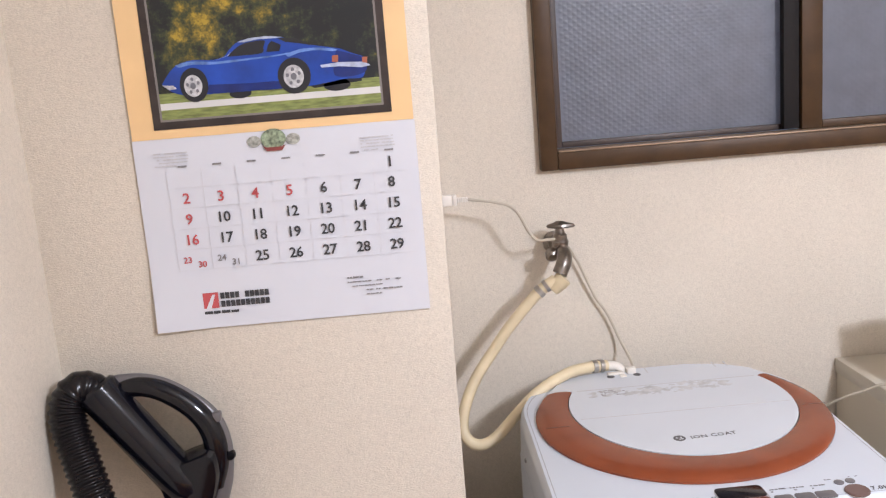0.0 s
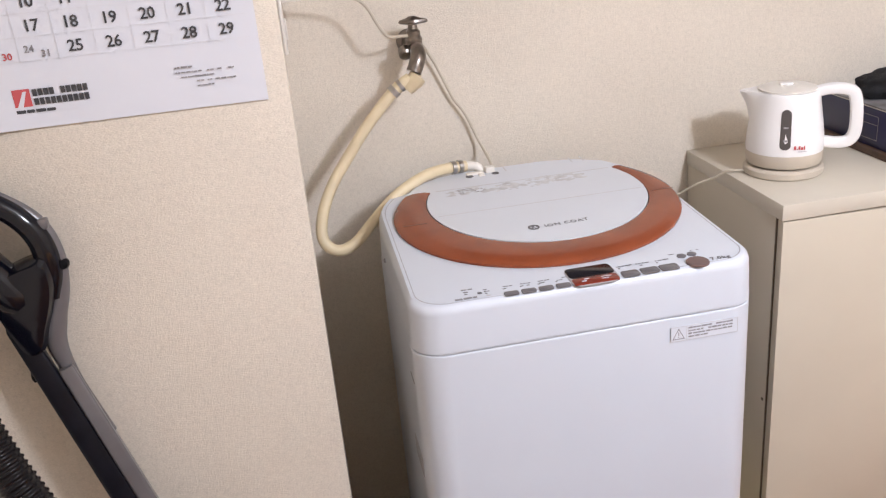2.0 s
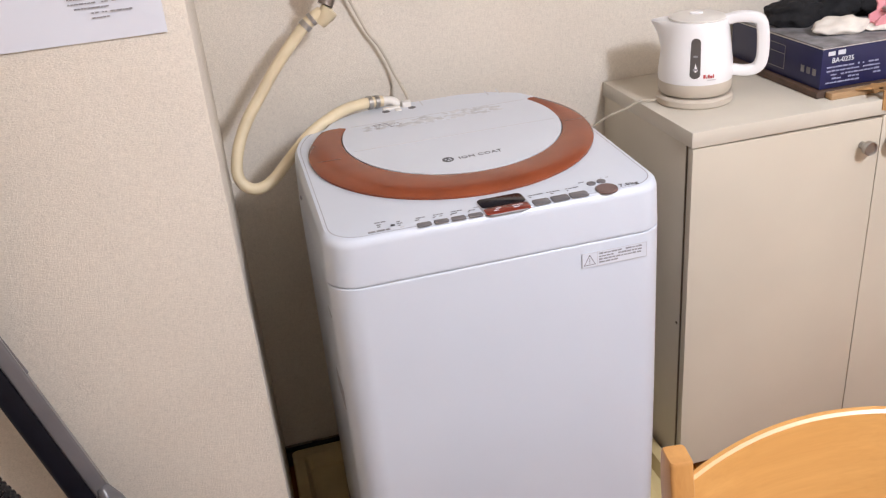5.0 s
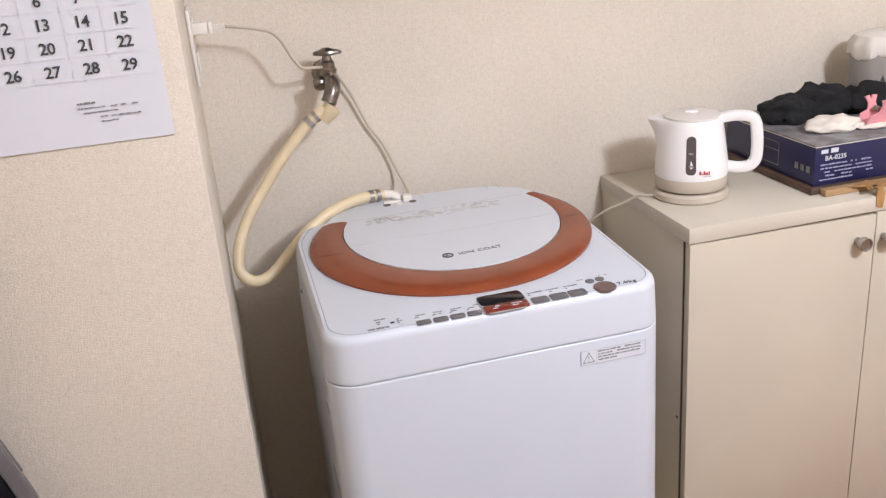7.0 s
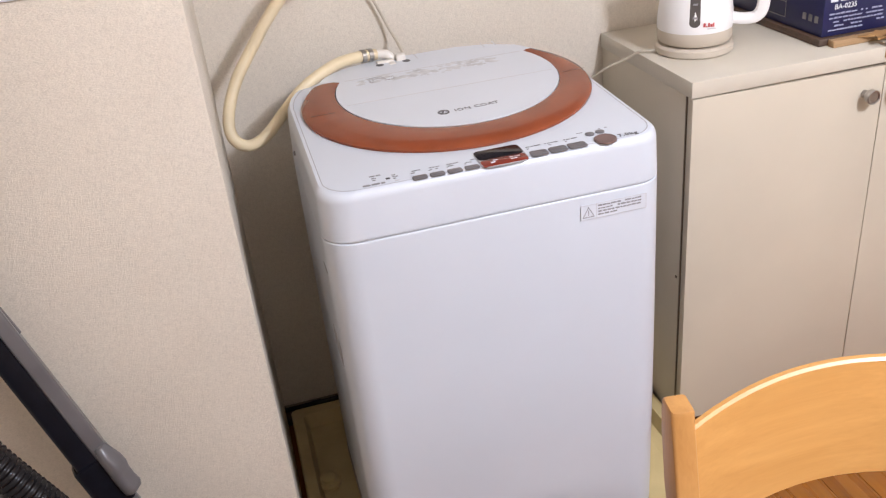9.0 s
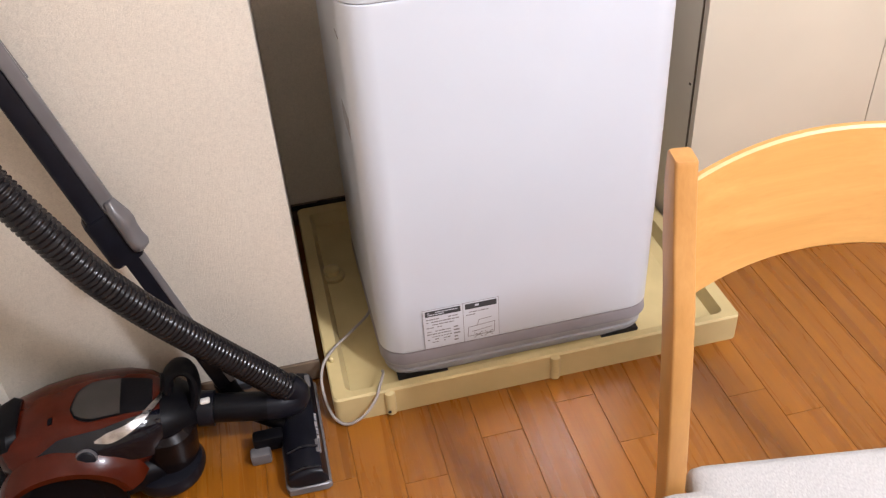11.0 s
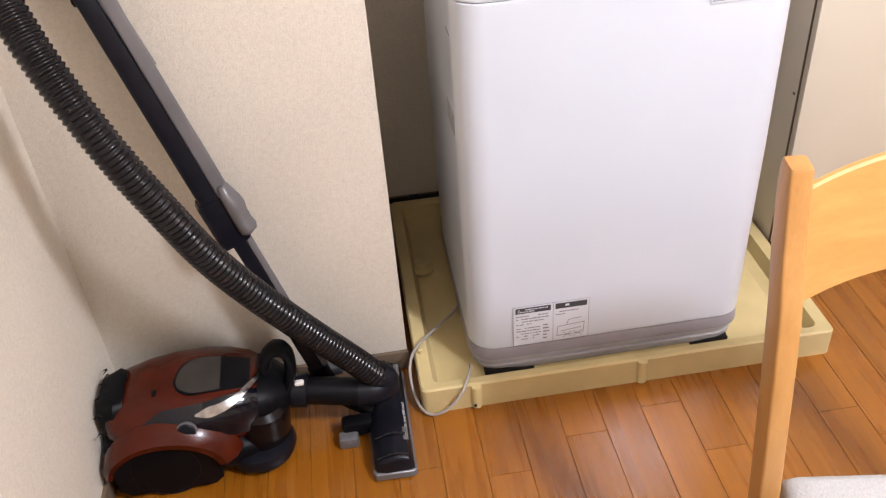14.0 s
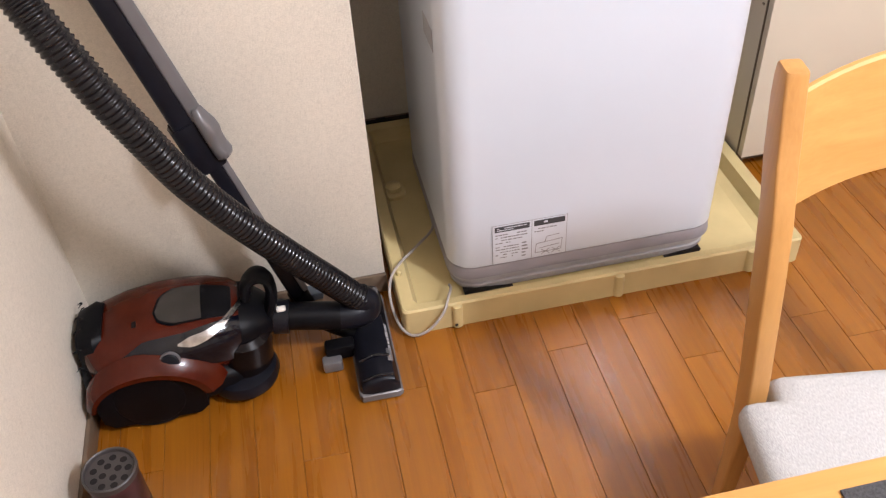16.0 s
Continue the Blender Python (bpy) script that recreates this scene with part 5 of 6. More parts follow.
    for r, z in ((0.0675, 0.112), (0.070, 0.118), (0.0695, 0.140), (0.060, 0.156), (0.030, 0.164), (0.001, 0.165)):
        cov.append([Vector((1.408 + (r + 0.004 * math.sin(i * 1.9) * (z < 0.15)) * math.cos(2 * math.pi * i / 36), 0.548 + (r + 0.003 * math.cos(i * 2.7)) * math.sin(2 * math.pi * i / 36), zt + z + 0.007 * math.sin(i * 0.9) * (z < 0.13))) for i in range(36)])
    loft(cov, True, bm)
    part("cover", bm, M_PLASTW, tn, "crumpled white plastic cover")
    for a0, hgt in ((232, 0.050), (244, 0.062), (258, 0.055), (272, 0.066), (221, 0.040)):
        bm = bmesh.new()
        prof = [(-0.010, 0), (-0.005, 0.35), (-0.008, 0.35), (-0.0035, 0.7), (-0.005, 0.7), (0, 1.0), (0.005, 0.7), (0.0035, 0.7), (0.008, 0.35), (0.005, 0.35), (0.010, 0)]
        a, b = [], []
        for x, f in prof:
            an = radians(a0) + x / 0.065
            for lst, rad in ((a, 0.0640), (b, 0.0672)):
                lst.append((1.408 + rad * math.cos(an), 0.548 + rad * math.sin(an), zt + 0.030 + hgt * f))
        loft([a, b], True, bm)
        part("fir_tree_print", bm, M_INK, tn)
    part("dark_band", lathe([(0.0668, 0.002), (0.0672, 0.004), (0.0674, 0.034), (0.0668, 0.036)], (1.408, 0.548, zt), n=36), M_INK, tn, "black ground band")


clutter()

# ---- vacuum cleaner ----
M_VRED = mat("vacuum_red", (0.058, 0.0072, 0.0024), 0.25, vary=0.16, scale=30, coat=0.08, spec=0.22)
M_VBLACK = mat("vacuum_black", (0.0032, 0.0030, 0.0042), 0.45, vary=0.3, scale=30, spec=0.13)
M_VGLOSS = mat("vacuum_gloss_black", (0.0030, 0.0032, 0.0065), 0.12, spec=0.42)
M_VGREY = mat("vacuum_grey", (0.150, 0.142, 0.146), 0.34, metal=0.25, vary=0.12)
M_VHOSE = mat("vacuum_hose", (0.0090, 0.0076, 0.0086), 0.19, vary=0.15, scale=40, spec=0.24)
M_VSMOKE = mat("smoked_plastic", (0.0065, 0.0040, 0.0042), 0.24, vary=0.3, spec=0.14)
M_VWIN = mat("vacuum_window", (0.034, 0.030, 0.027), 0.20, vary=0.15, spec=0.35)
M_VNAVY = mat("vacuum_navy", (0.006, 0.0062, 0.010), 0.36, vary=0.2, scale=40, spec=0.20)
M_TRIM = mat("trim_silver", (0.46, 0.44, 0.43), 0.20, metal=1.0, vary=0.25, scale=60)
M_VDUST = mat("dusty_rubber", (0.0055, 0.0055, 0.007), 0.7, vary=0.4, scale=60, spec=0.25)


def vacuum_cleaner():
    v = thing("vacuum_cleaner", (-0.40, 0.01, 0.0), "red and black canister vacuum cleaner, wand leaning on the wall", "vacuum cleaner")
    cy = 0.010

    def shape(stations, n=36, power=2.7, flat=0.0):
        """Rings across the body: (x, bottom, top, half width, shift in y)."""
        rings = []
        for x, zb, zt, hw, dy in stations:
            ring = []
            for i in range(n):
                a = 2 * math.pi * i / n
                c, s = math.cos(a), math.sin(a)
                e = 2 / power
                ring.append((x, cy + dy + hw * math.copysign(abs(c) ** e, c), (zb + zt) / 2 + (zt - zb) / 2 * math.copysign(abs(s) ** e, s)))
            rings.append(ring)
        return loft(rings)
    body = part("shell", shape([(-0.545, 0.080, 0.148, 0.045, 0), (-0.538, 0.068, 0.158, 0.064, 0), (-0.515, 0.058, 0.168, 0.080, 0), (-0.470, 0.050, 0.178, 0.092, 0), (-0.420, 0.048, 0.184, 0.096, 0), (-0.370, 0.048, 0.186, 0.094, 0),
                                (-0.330, 0.054, 0.183, 0.087, 0), (-0.295, 0.063, 0.174, 0.076, 0), (-0.272, 0.085, 0.160, 0.058, 0)]), M_VRED, v, "metallic dark red body shell")
    part("under_body", shape([(-0.535, 0.030, 0.085, 0.060, 0), (-0.525, 0.018, 0.090, 0.078, 0), (-0.44, 0.014, 0.092, 0.0995, 0), (-0.36, 0.014, 0.092, 0.0985, 0), (-0.31, 0.016, 0.080, 0.088, 0), (-0.295, 0.02, 0.07, 0.08, 0)], power=3.5), M_VBLACK, v, "black lower body")
    part("rear_cap", shape([(-0.552, 0.100, 0.158, 0.040, 0.0), (-0.549, 0.090, 0.168, 0.050, 0.0), (-0.520, 0.085, 0.178, 0.060, 0.0), (-0.505, 0.095, 0.176, 0.050, 0)], power=3.5), M_VBLACK, v, "black exhaust cap at the rear")
    part("rear_bumper", tube([(-0.500, -0.086, 0.075), (-0.535, -0.070, 0.085), (-0.548, -0.030, 0.092), (-0.549, 0.04, 0.092), (-0.535, 0.09, 0.085), (-0.500, 0.104, 0.075)], 0.011, 10), M_VDUST, v, "dusty black rear bumper")
    rnd = random.Random(21)
    bm = bmesh.new()
    for _ in range(70):
        q = Vector((-0.546 + rnd.uniform(0, 0.012), rnd.uniform(-0.075, 0.06), rnd.uniform(0.085, 0.185)))
        tube([q, q + Vector((-0.004, rnd.uniform(-0.003, 0.003), rnd.uniform(-0.003, 0.001))), q + Vector((-0.0080, rnd.uniform(-0.005, 0.005), rnd.uniform(-0.007, 0.000)))], lambda u, run: 0.0016 * (1 - 0.7 * u), 5, bm, 2)
    tagged(part("filter_bristle", bm, M_VDUST, v, "ragged dark bristles of the exhaust filter"), kind="stuff")
    # wheels
    for y, s in ((-0.094, -1), (0.1095, 1)):
        t = Matrix.Rotation(radians(90 * -s), 4, "X")
        w = part("wheel", lathe([(0.063, -0.014), (0.067, -0.010), (0.068, 0.0), (0.065, 0.005)], (-0.449, y, 0.069), t, 40), M_VDUST, v, "large black rear wheel")
        part("wheel_cap", lathe([(0.060, 0.004), (0.057, 0.0065), (0.028, 0.0085), (0.001, 0.009)], (-0.449, y, 0.069), t, 40), M_VBLACK, w)
    # fender arching over the near wheel
    bm = bmesh.new()
    ring_in, ring_out = [], []
    prof = []
    for i in range(25):
        a = radians(8 + 164 * i / 24)
        c, s = math.cos(a), math.sin(a)
        prof.append([(-0.447 + 0.089 * c, -0.0855, 0.060 + 0.064 * s), (-0.447 + 0.091 * c, -0.108, 0.060 + 0.066 * s), (-0.444 + 0.101 * c, -0.109, 0.060 + 0.077 * s), (-0.440 + 0.114 * c, -0.097, 0.060 + 0.090 * s), (-0.436 + 0.120 * c, -0.074, 0.060 + 0.099 * s)])
    vs = [[bm.verts.new(q) for q in p] for p in prof]
    for a, b in zip(vs, vs[1:]):
        for k in range(4):
            bm.faces.new((a[k], a[k + 1], b[k + 1], b[k]))
        bm.faces.new((a[4], a[0], b[0], b[4]))
    bm.faces.new(vs[0])
    bm.faces.new(vs[-1])
    arch = [(-0.447 + 0.090 * math.cos(radians(180 * i / 20)), 0.060 + 0.066 * math.sin(radians(180 * i / 20))) for i in range(21)] + [(-0.535, 0.030), (-0.520, 0.016), (-0.375, 0.016), (-0.359, 0.030)]
    part("wheel_well", prism(arch, 0.014, Matrix.Translation((0, -0.0855, 0)) @ FRONT), M_VBLACK, v, "black wheel housing")
    part("wheel_fender", bm, M_VRED, v, "metallic dark red wheel arch")

    # panels laid on the shell: top window, side sweep, trim and button follow its skin
    def skin(x, ang, lift):
        """A place on the shell at x and angle (90 is the top, 180+ the near side)."""
        st = [(-0.545, 0.080, 0.148, 0.045), (-0.538, 0.068, 0.158, 0.064), (-0.515, 0.058, 0.168, 0.080), (-0.470, 0.050, 0.178, 0.092), (-0.420, 0.048, 0.184, 0.096), (-0.370, 0.048, 0.186, 0.094), (-0.330, 0.054, 0.183, 0.087), (-0.295, 0.063, 0.174, 0.076), (-0.272, 0.085, 0.160, 0.058)]
        xs = [q[0] for q in st]
        zb, zt, hw = (float(np.interp(x, xs, [q[k] for q in st])) for k in (1, 2, 3))
        a = radians(ang)
        c, s = math.cos(a), math.sin(a)
        e = 2 / 2.7
        return Vector((x, cy + (hw + lift) * math.copysign(abs(c) ** e, c), (zb + zt) / 2 + ((zt - zb) / 2 + lift) * math.copysign(abs(s) ** e, s)))

    def patch(name, x0, x1, lo, hi, lift, material, label="", nx=16, na=10, parent=None):
        """A panel between x0 and x1 whose edges are the angles lo(u) and hi(u)."""
        bm = bmesh.new()
        top, bot = [], []
        for lst, l in ((top, lift), (bot, -0.004)):
            for i in range(nx + 1):
                u = i / nx
                lst.append([bm.verts.new(skin(x0 + (x1 - x0) * u, lo(u) + (hi(u) - lo(u)) * k / na, l)) for k in range(na + 1)])
        for i in range(nx):
            for k in range(na):
                bm.faces.new((top[i][k], top[i + 1][k], top[i + 1][k + 1], top[i][k + 1]))
                bm.faces.new((bot[i][k], bot[i][k + 1], bot[i + 1][k + 1], bot[i + 1][k]))
            bm.faces.new((top[i][0], bot[i][0], bot[i + 1][0], top[i + 1][0]))
            bm.faces.new((top[i][na], top[i + 1][na], bot[i + 1][na], bot[i][na]))
        for i in (0, nx):
            for k in range(na):
                bm.faces.new((top[i][k], top[i][k + 1], bot[i][k + 1], bot[i][k]))
        return part(name, bm, material, parent or v, label)
    el = lambda u: math.sqrt(max(0.0, 1 - (2 * u - 1) ** 2))
    patch("top_bezel", -0.418, -0.290, lambda u: 99 - 20 * min(1, 1.15 * el(min(u, 0.62))), lambda u: 99 + 20 * min(1, 1.15 * el(min(u, 0.62))), 0.0022, M_VBLACK, "black top panel")
    patch("top_window", -0.414, -0.338, lambda u: 99 - 18 * min(1, 1.2 * math.sqrt(max(0, 1 - (1 - u) ** 2))), lambda u: 99 + 18 * min(1, 1.2 * math.sqrt(max(0, 1 - (1 - u) ** 2))), 0.0042, M_VWIN, "smoked grey window")
    patch("side_sweep", -0.474, -0.280, lambda u: 150 - 18 * min(1, u * 5) - 24 * max(0, u - 0.55), lambda u: 152 + 16 * min(1, u * 6) + 8 * u + 44 * max(0.0, u - 0.5), 0.0030, M_VGLOSS, "black side sweep")
    patch("chrome_trim", -0.380, -0.275, lambda u: 147 - 50 * u ** 3.2 - 8.5 * (1 - 0.35 * u) * min(1, u * 4 + 0.15), lambda u: 147 - 50 * u ** 3.2 + 8.5 * (1 - 0.35 * u) * min(1, u * 4 + 0.15), 0.0070, M_TRIM, "chrome trim strip")
    patch("label_plate", -0.453, -0.446, lambda u: 102, lambda u: 110, 0.0012, M_VBLACK)
    part("cord_button", lathe([(0.0155, -0.010), (0.0155, 0.004), (0.0135, 0.006), (0.001, 0.008)], skin(-0.398, 167, 0.006), Matrix.Rotation(radians(70), 4, "X"), 24), M_VNAVY, v, "round navy cord button")
    part("cord_button_rim", lathe([(0.0172, -0.010), (0.0178, 0.000), (0.0172, 0.003), (0.0158, 0.003)], skin(-0.398, 167, 0.006), Matrix.Rotation(radians(70), 4, "X"), 24), M_VGREY, v, "grey button rim")
    # dust cup, front bumper, nose and carrying loop
    part("dust_cup", lathe([(0.044, 0.030), (0.048, 0.034), (0.051, 0.090), (0.050, 0.112), (0.040, 0.122)], (-0.292, -0.022, 0.0), Matrix.Rotation(radians(4), 4, "Y"), 32), M_VSMOKE, v, "smoked transparent dust cup")
    part("front_bumper", lathe([(0.048, 0.012), (0.060, 0.016), (0.064, 0.028), (0.060, 0.042), (0.050, 0.046)], (-0.297, -0.034, 0.0), None, 36), M_VNAVY, v, "round dark front bumper")
    part("nose", shape([(-0.318, 0.080, 0.166, 0.068, 0.0), (-0.296, 0.076, 0.168, 0.072, 0), (-0.276, 0.075, 0.164, 0.068, 0), (-0.256, 0.078, 0.155, 0.058, 0), (-0.240, 0.084, 0.146, 0.046, 0), (-0.229, 0.092, 0.136, 0.032, 0)], power=2.6), M_VBLACK, v, "black front cowl over the dust cup")
    hl = [(-0.266, 0.012, 0.165), (-0.260, 0.018, 0.186), (-0.246, 0.022, 0.197), (-0.231, 0.020, 0.196), (-0.222, 0.012, 0.186), (-0.222, 0.004, 0.160), (-0.232, 0.0, 0.132)]
    bm = bmesh.new()
    line = smooth_line(hl, 6)
    sect = []
    for i, q in enumerate(line):
        d = (line[min(i + 1, len(line) - 1)] - line[max(i - 1, 0)]).normalized()
        nrm = d.cross(Vector((0, 1, 0))).normalized()
        sect.append([q + nrm * 0.0105 * math.cos(t) + Vector((0, 1, 0)) * 0.021 * math.sin(t) for t in [2 * math.pi * j / 12 for j in range(12)]])
    loft(sect, True, bm)
    part("carry_loop", bm, M_VBLACK, v, "black carrying handle loop")
    # connector, its button, swivel elbow
    part("connector", tube([(-0.240, 0.006, 0.110), (-0.17, -0.002, 0.102), (-0.105, -0.010, 0.094)], 0.0255, 20, steps=4), M_VBLACK, v, "black hose connector")
    part("connector_collar", tube([(-0.226, 0.0045, 0.1085), (-0.200, 0.001, 0.1055)], 0.031, 22, steps=2), M_VNAVY, v)
    part("release_button", box(-0.219, -0.202, -0.016, -0.004, 0.1345, 0.1415, 0.003), M_PLASTW, v, "pale release button")
    part("elbow", tube([(-0.112, -0.009, 0.095), (-0.090, -0.010, 0.093), (-0.068, -0.006, 0.094), (-0.062, 0.000, 0.104), (-0.076, 0.002, 0.122)], 0.0265, 18), M_VNAVY, v, "swivel elbow of the hose")
    # corrugated hose
    line = [(-0.070, 0.000, 0.112), (-0.109, -0.011, 0.173), (-0.161, -0.030, 0.255), (-0.207, -0.050, 0.333), (-0.251, -0.065, 0.408), (-0.292, -0.078, 0.487), (-0.326, -0.085, 0.567), (-0.362, -0.084, 0.647), (-0.399, -0.072, 0.730),
            (-0.431, -0.048, 0.796), (-0.462, -0.015, 0.865), (-0.496, 0.023, 0.940), (-0.521, 0.050, 1.006), (-0.533, 0.063, 1.046), (-0.531, 0.072, 1.072), (-0.519, 0.078, 1.086), (-0.503, 0.082, 1.083), (-0.491, 0.084, 1.068)]
    pts = smooth_line(line, 60)
    pitch = 0.0088
    part("hose", tube(pts, lambda u, run: 0.0238 + (0.0015 if u < 0.86 else 0.0006) * math.sin(2 * math.pi * run / pitch) - 0.0022 * max(0, u - 0.86) / 0.14, 16, steps=0), M_VHOSE, v, "dark corrugated suction hose", 180)
    # grip
    arm = [Vector((-0.4985, 0.078, 1.0865)), Vector((-0.392, 0.082, 0.926))]
    g = part("grip", tube([arm[0].lerp(arm[1], f) for f in (0, 0.02, 0.06, 0.12, 0.5, 0.85, 0.94, 1.0)],
                          lambda u, run: 0.0285 * (0.86 + 0.14 * min(1, u * 8)) * (1 - 0.15 * max(0, u - 0.85) / 0.15), 24, steps=1), M_VGLOSS, v, "glossy black hand grip")
    part("grip_arch", tube([(-0.482, 0.086, 1.062), (-0.464, 0.087, 1.076), (-0.440, 0.087, 1.079), (-0.410, 0.087, 1.069), (-0.374, 0.087, 1.041), (-0.354, 0.087, 1.007), (-0.351, 0.087, 0.966), (-0.362, 0.087, 0.930)],
                           lambda u, run: 0.0125 + 0.005 * u, 16), M_VGLOSS, g, "black arch of the grip")
    part("grip_back", tube([(-0.480, 0.090, 1.084), (-0.469, 0.091, 1.089), (-0.428, 0.092, 1.085), (-0.390, 0.092, 1.066), (-0.352, 0.092, 1.031), (-0.338, 0.092, 0.987), (-0.344, 0.092, 0.939), (-0.362, 0.092, 0.893), (-0.368, 0.090, 0.857),
                            (-0.359, 0.088, 0.807), (-0.342, 0.087, 0.750), (-0.330, 0.086, 0.712)],
                           lambda u, run: 0.0082 + 0.0068 * math.exp(-((u - 0.66) / 0.12) ** 2) + 0.002 * max(0, u - 0.6), 14), M_VGREY, g, "silver grey back strip of the grip")
    part("grip_catch", box(-0.350, -0.338, 0.080, 0.094, 1.020, 1.034, 0.003), M_VGREY, g)
    part("grip_nub", lathe([(0.006, -0.006), (0.0075, 0.0), (0.006, 0.006), (0.002, 0.008)], (-0.333, 0.088, 0.969), Matrix.Rotation(radians(90), 4, "X"), 14), M_VBLACK, g, "small black hook on the grip")
    heel = [(-0.430, 0.940), (-0.415, 0.885), (-0.400, 0.852), (-0.380, 0.858), (-0.368, 0.888), (-0.353, 0.925), (-0.346, 0.957), (-0.351, 0.984), (-0.372, 0.983), (-0.395, 0.976), (-0.418, 0.966)]
    heel = [(p.x, p.y) for p in smooth_line([(x, z, 0) for x, z in heel + heel[:1]], 4)[:-1]]
    mid = (-0.390, 0.925)
    rings = []
    for f, y in ((0.70, 0.060), (0.90, 0.062), (1.0, 0.070), (1.0, 0.102), (0.92, 0.110), (0.8, 0.112)):
        rings.append([(mid[0] + (x - mid[0]) * f, y, mid[1] + (z - mid[1]) * f) for x, z in heel])
    part("grip_heel", loft(rings), M_VGLOSS, g)

    # wand: a dark flat-sided tube with a grey shell along its edge, a catch and a thinner inner tube
    A, B = Vector((-0.176, 0.046, 0.105)), Vector((-0.405, 0.088, 0.900))
    at = lambda f: A.lerp(B, f)
    d = (B - A).normalized()
    out = Vector((0.35, -1, 0)) - d * Vector((0.35, -1, 0)).dot(d)
    out.normalize()
    right = out.cross(d).normalized()
    if right.x < 0:
        right = -right

    def bar(f0, f1, r0, r1, lo, hi, name, material, label="", parent=None, slim=1.0):
        """A rounded bar along the wand, from r0 to r1 across it and lo to hi out of the wall."""
        rings = []
        for f, k in ((f0, 0.86), (f0 + 0.006, 1.0), (f1 - 0.006, slim), (f1, 0.86 * slim)):
            mid_, half = (r0 + r1) / 2, (r1 - r0) / 2 * k
            rings.append([at(f) + right * x + out * y for x, y in rr(mid_ - half, mid_ + half, lo, hi, min(half, (hi - lo) / 2) * 0.35, 3)])
        return part(name, loft(rings), material, parent or v, label)
    bar(0.40, 1.0, -0.026, 0.010, -0.018, 0.020, "wand", M_VNAVY, "dark telescopic wand", slim=0.74)
    bar(0.47, 0.90, 0.0055, 0.0285, -0.016, 0.0225, "wand_shell", M_VGREY, "silver grey upper shell of the wand", slim=0.88)
    bar(0.0, 0.42, -0.015, 0.010, -0.013, 0.014, "inner_tube", M_VNAVY, "thinner inner wand tube")
    bar(0.02, 0.40, 0.0085, 0.0195, -0.010, 0.015, "inner_shell", M_VGREY)
    c = bar(0.385, 0.49, -0.032, 0.022, -0.020, 0.022, "wand_collar", M_VNAVY, "dark collar of the wand")
    side = Vector((1, -0.55, 0.25)).normalized()
    up = (side - d * side.dot(d)).normalized()
    m = Matrix.Translation(at(0.450) + up * 0.033) @ Matrix((d.cross(up), up, -d)).transposed().to_4x4()
    rings = []
    for z, hw, lo, hi in ((-0.052, 0.006, -0.008, 0.001), (-0.050, 0.009, -0.010, 0.004), (-0.034, 0.0135, -0.012, 0.006), (-0.022, 0.0150, -0.012, 0.011), (-0.010, 0.0155, -0.012, 0.0125), (0.004, 0.0150, -0.012, 0.0085), (0.020, 0.0150, -0.012, 0.0075), (0.032, 0.0150, -0.012, 0.0115), (0.040, 0.0135, -0.012, 0.0090), (0.043, 0.009, -0.010, 0.004)):
        rings.append([m @ Vector((x, y, z)) for x, y in rr(-hw, hw, lo, hi, min(hw, (hi - lo) / 2) * 0.75, 4)])
    part("wand_catch", loft(rings), M_VGREY, c, "grey sliding catch", 60)
    bar(0.900, 0.912, -0.026, -0.012, -0.010, 0.012, "wand_joint", M_VBLACK)
    part("blue_latch", box(-0.182, -0.135, 0.048, 0.074, 0.085, 0.104, 0.005), mat("latch_blue_grey", (0.10, 0.13, 0.18), 0.3), v, "blue-grey latch at the wand foot")
    # floor head
    part("head_neck", tube([at(0.02), (-0.168, 0.044, 0.078), (-0.150, 0.036, 0.055), (-0.120, 0.020, 0.042), (-0.085, 0.0, 0.036)], 0.0185, 16), M_VBLACK, v, "black swivel neck of the floor head")
    h = shape([(-0.100, 0.006, 0.030, 0.110, -0.027), (-0.096, 0.004, 0.040, 0.118, -0.027), (-0.080, 0.004, 0.052, 0.122, -0.027), (-0.055, 0.004, 0.056, 0.122, -0.027), (-0.038, 0.004, 0.050, 0.122, -0.027), (-0.030, 0.006, 0.034, 0.119, -0.027)], power=7, n=40)
    hd = part("floor_head", h, M_VNAVY, v, "dark blue-black powered floor head")
    part("head_bumper", shape([(-0.103, 0.002, 0.018, 0.116, -0.027), (-0.098, 0.001, 0.020, 0.1245, -0.027), (-0.034, 0.001, 0.020, 0.1255, -0.027), (-0.026, 0.002, 0.018, 0.121, -0.027)], power=9, n=40), M_VGREY, hd, "grey rubber bumper")
    part("head_ridge", tube([(-0.092, -0.085, 0.048), (-0.065, -0.086, 0.0575), (-0.040, -0.085, 0.051)], 0.003, 8), M_VGLOSS, hd)
    part("head_ridge", tube([(-0.092, -0.128, 0.044), (-0.065, -0.130, 0.0545), (-0.040, -0.128, 0.048)], 0.003, 8), M_VGLOSS, hd)
    H = Matrix.Translation((-0.037, -0.02, 0.0512)) @ Matrix.Rotation(radians(24), 4, "Y") @ Matrix.Rotation(radians(90), 4, "Z")
    bars(small_print(-0.055, -0.003, 0.085, 1, 0.01, 0.0055, 95, 1.0), H, M_INKGREY, hd, "head_print", 0.0006)
    for y in (-0.098, 0.062):
        part("head_stripe", box(-0.044, -0.034, y, y + 0.030, 0.0455, 0.0522, 0.002), M_VGREY, hd)
    part("caster_arm", box(-0.150, -0.095, -0.040, -0.012, 0.012, 0.044, 0.006), M_VBLACK, hd)
    part("caster", box(-0.158, -0.122, -0.058, -0.034, 0.001, 0.026, 0.005), M_VGREY, hd, "grey caster foot")
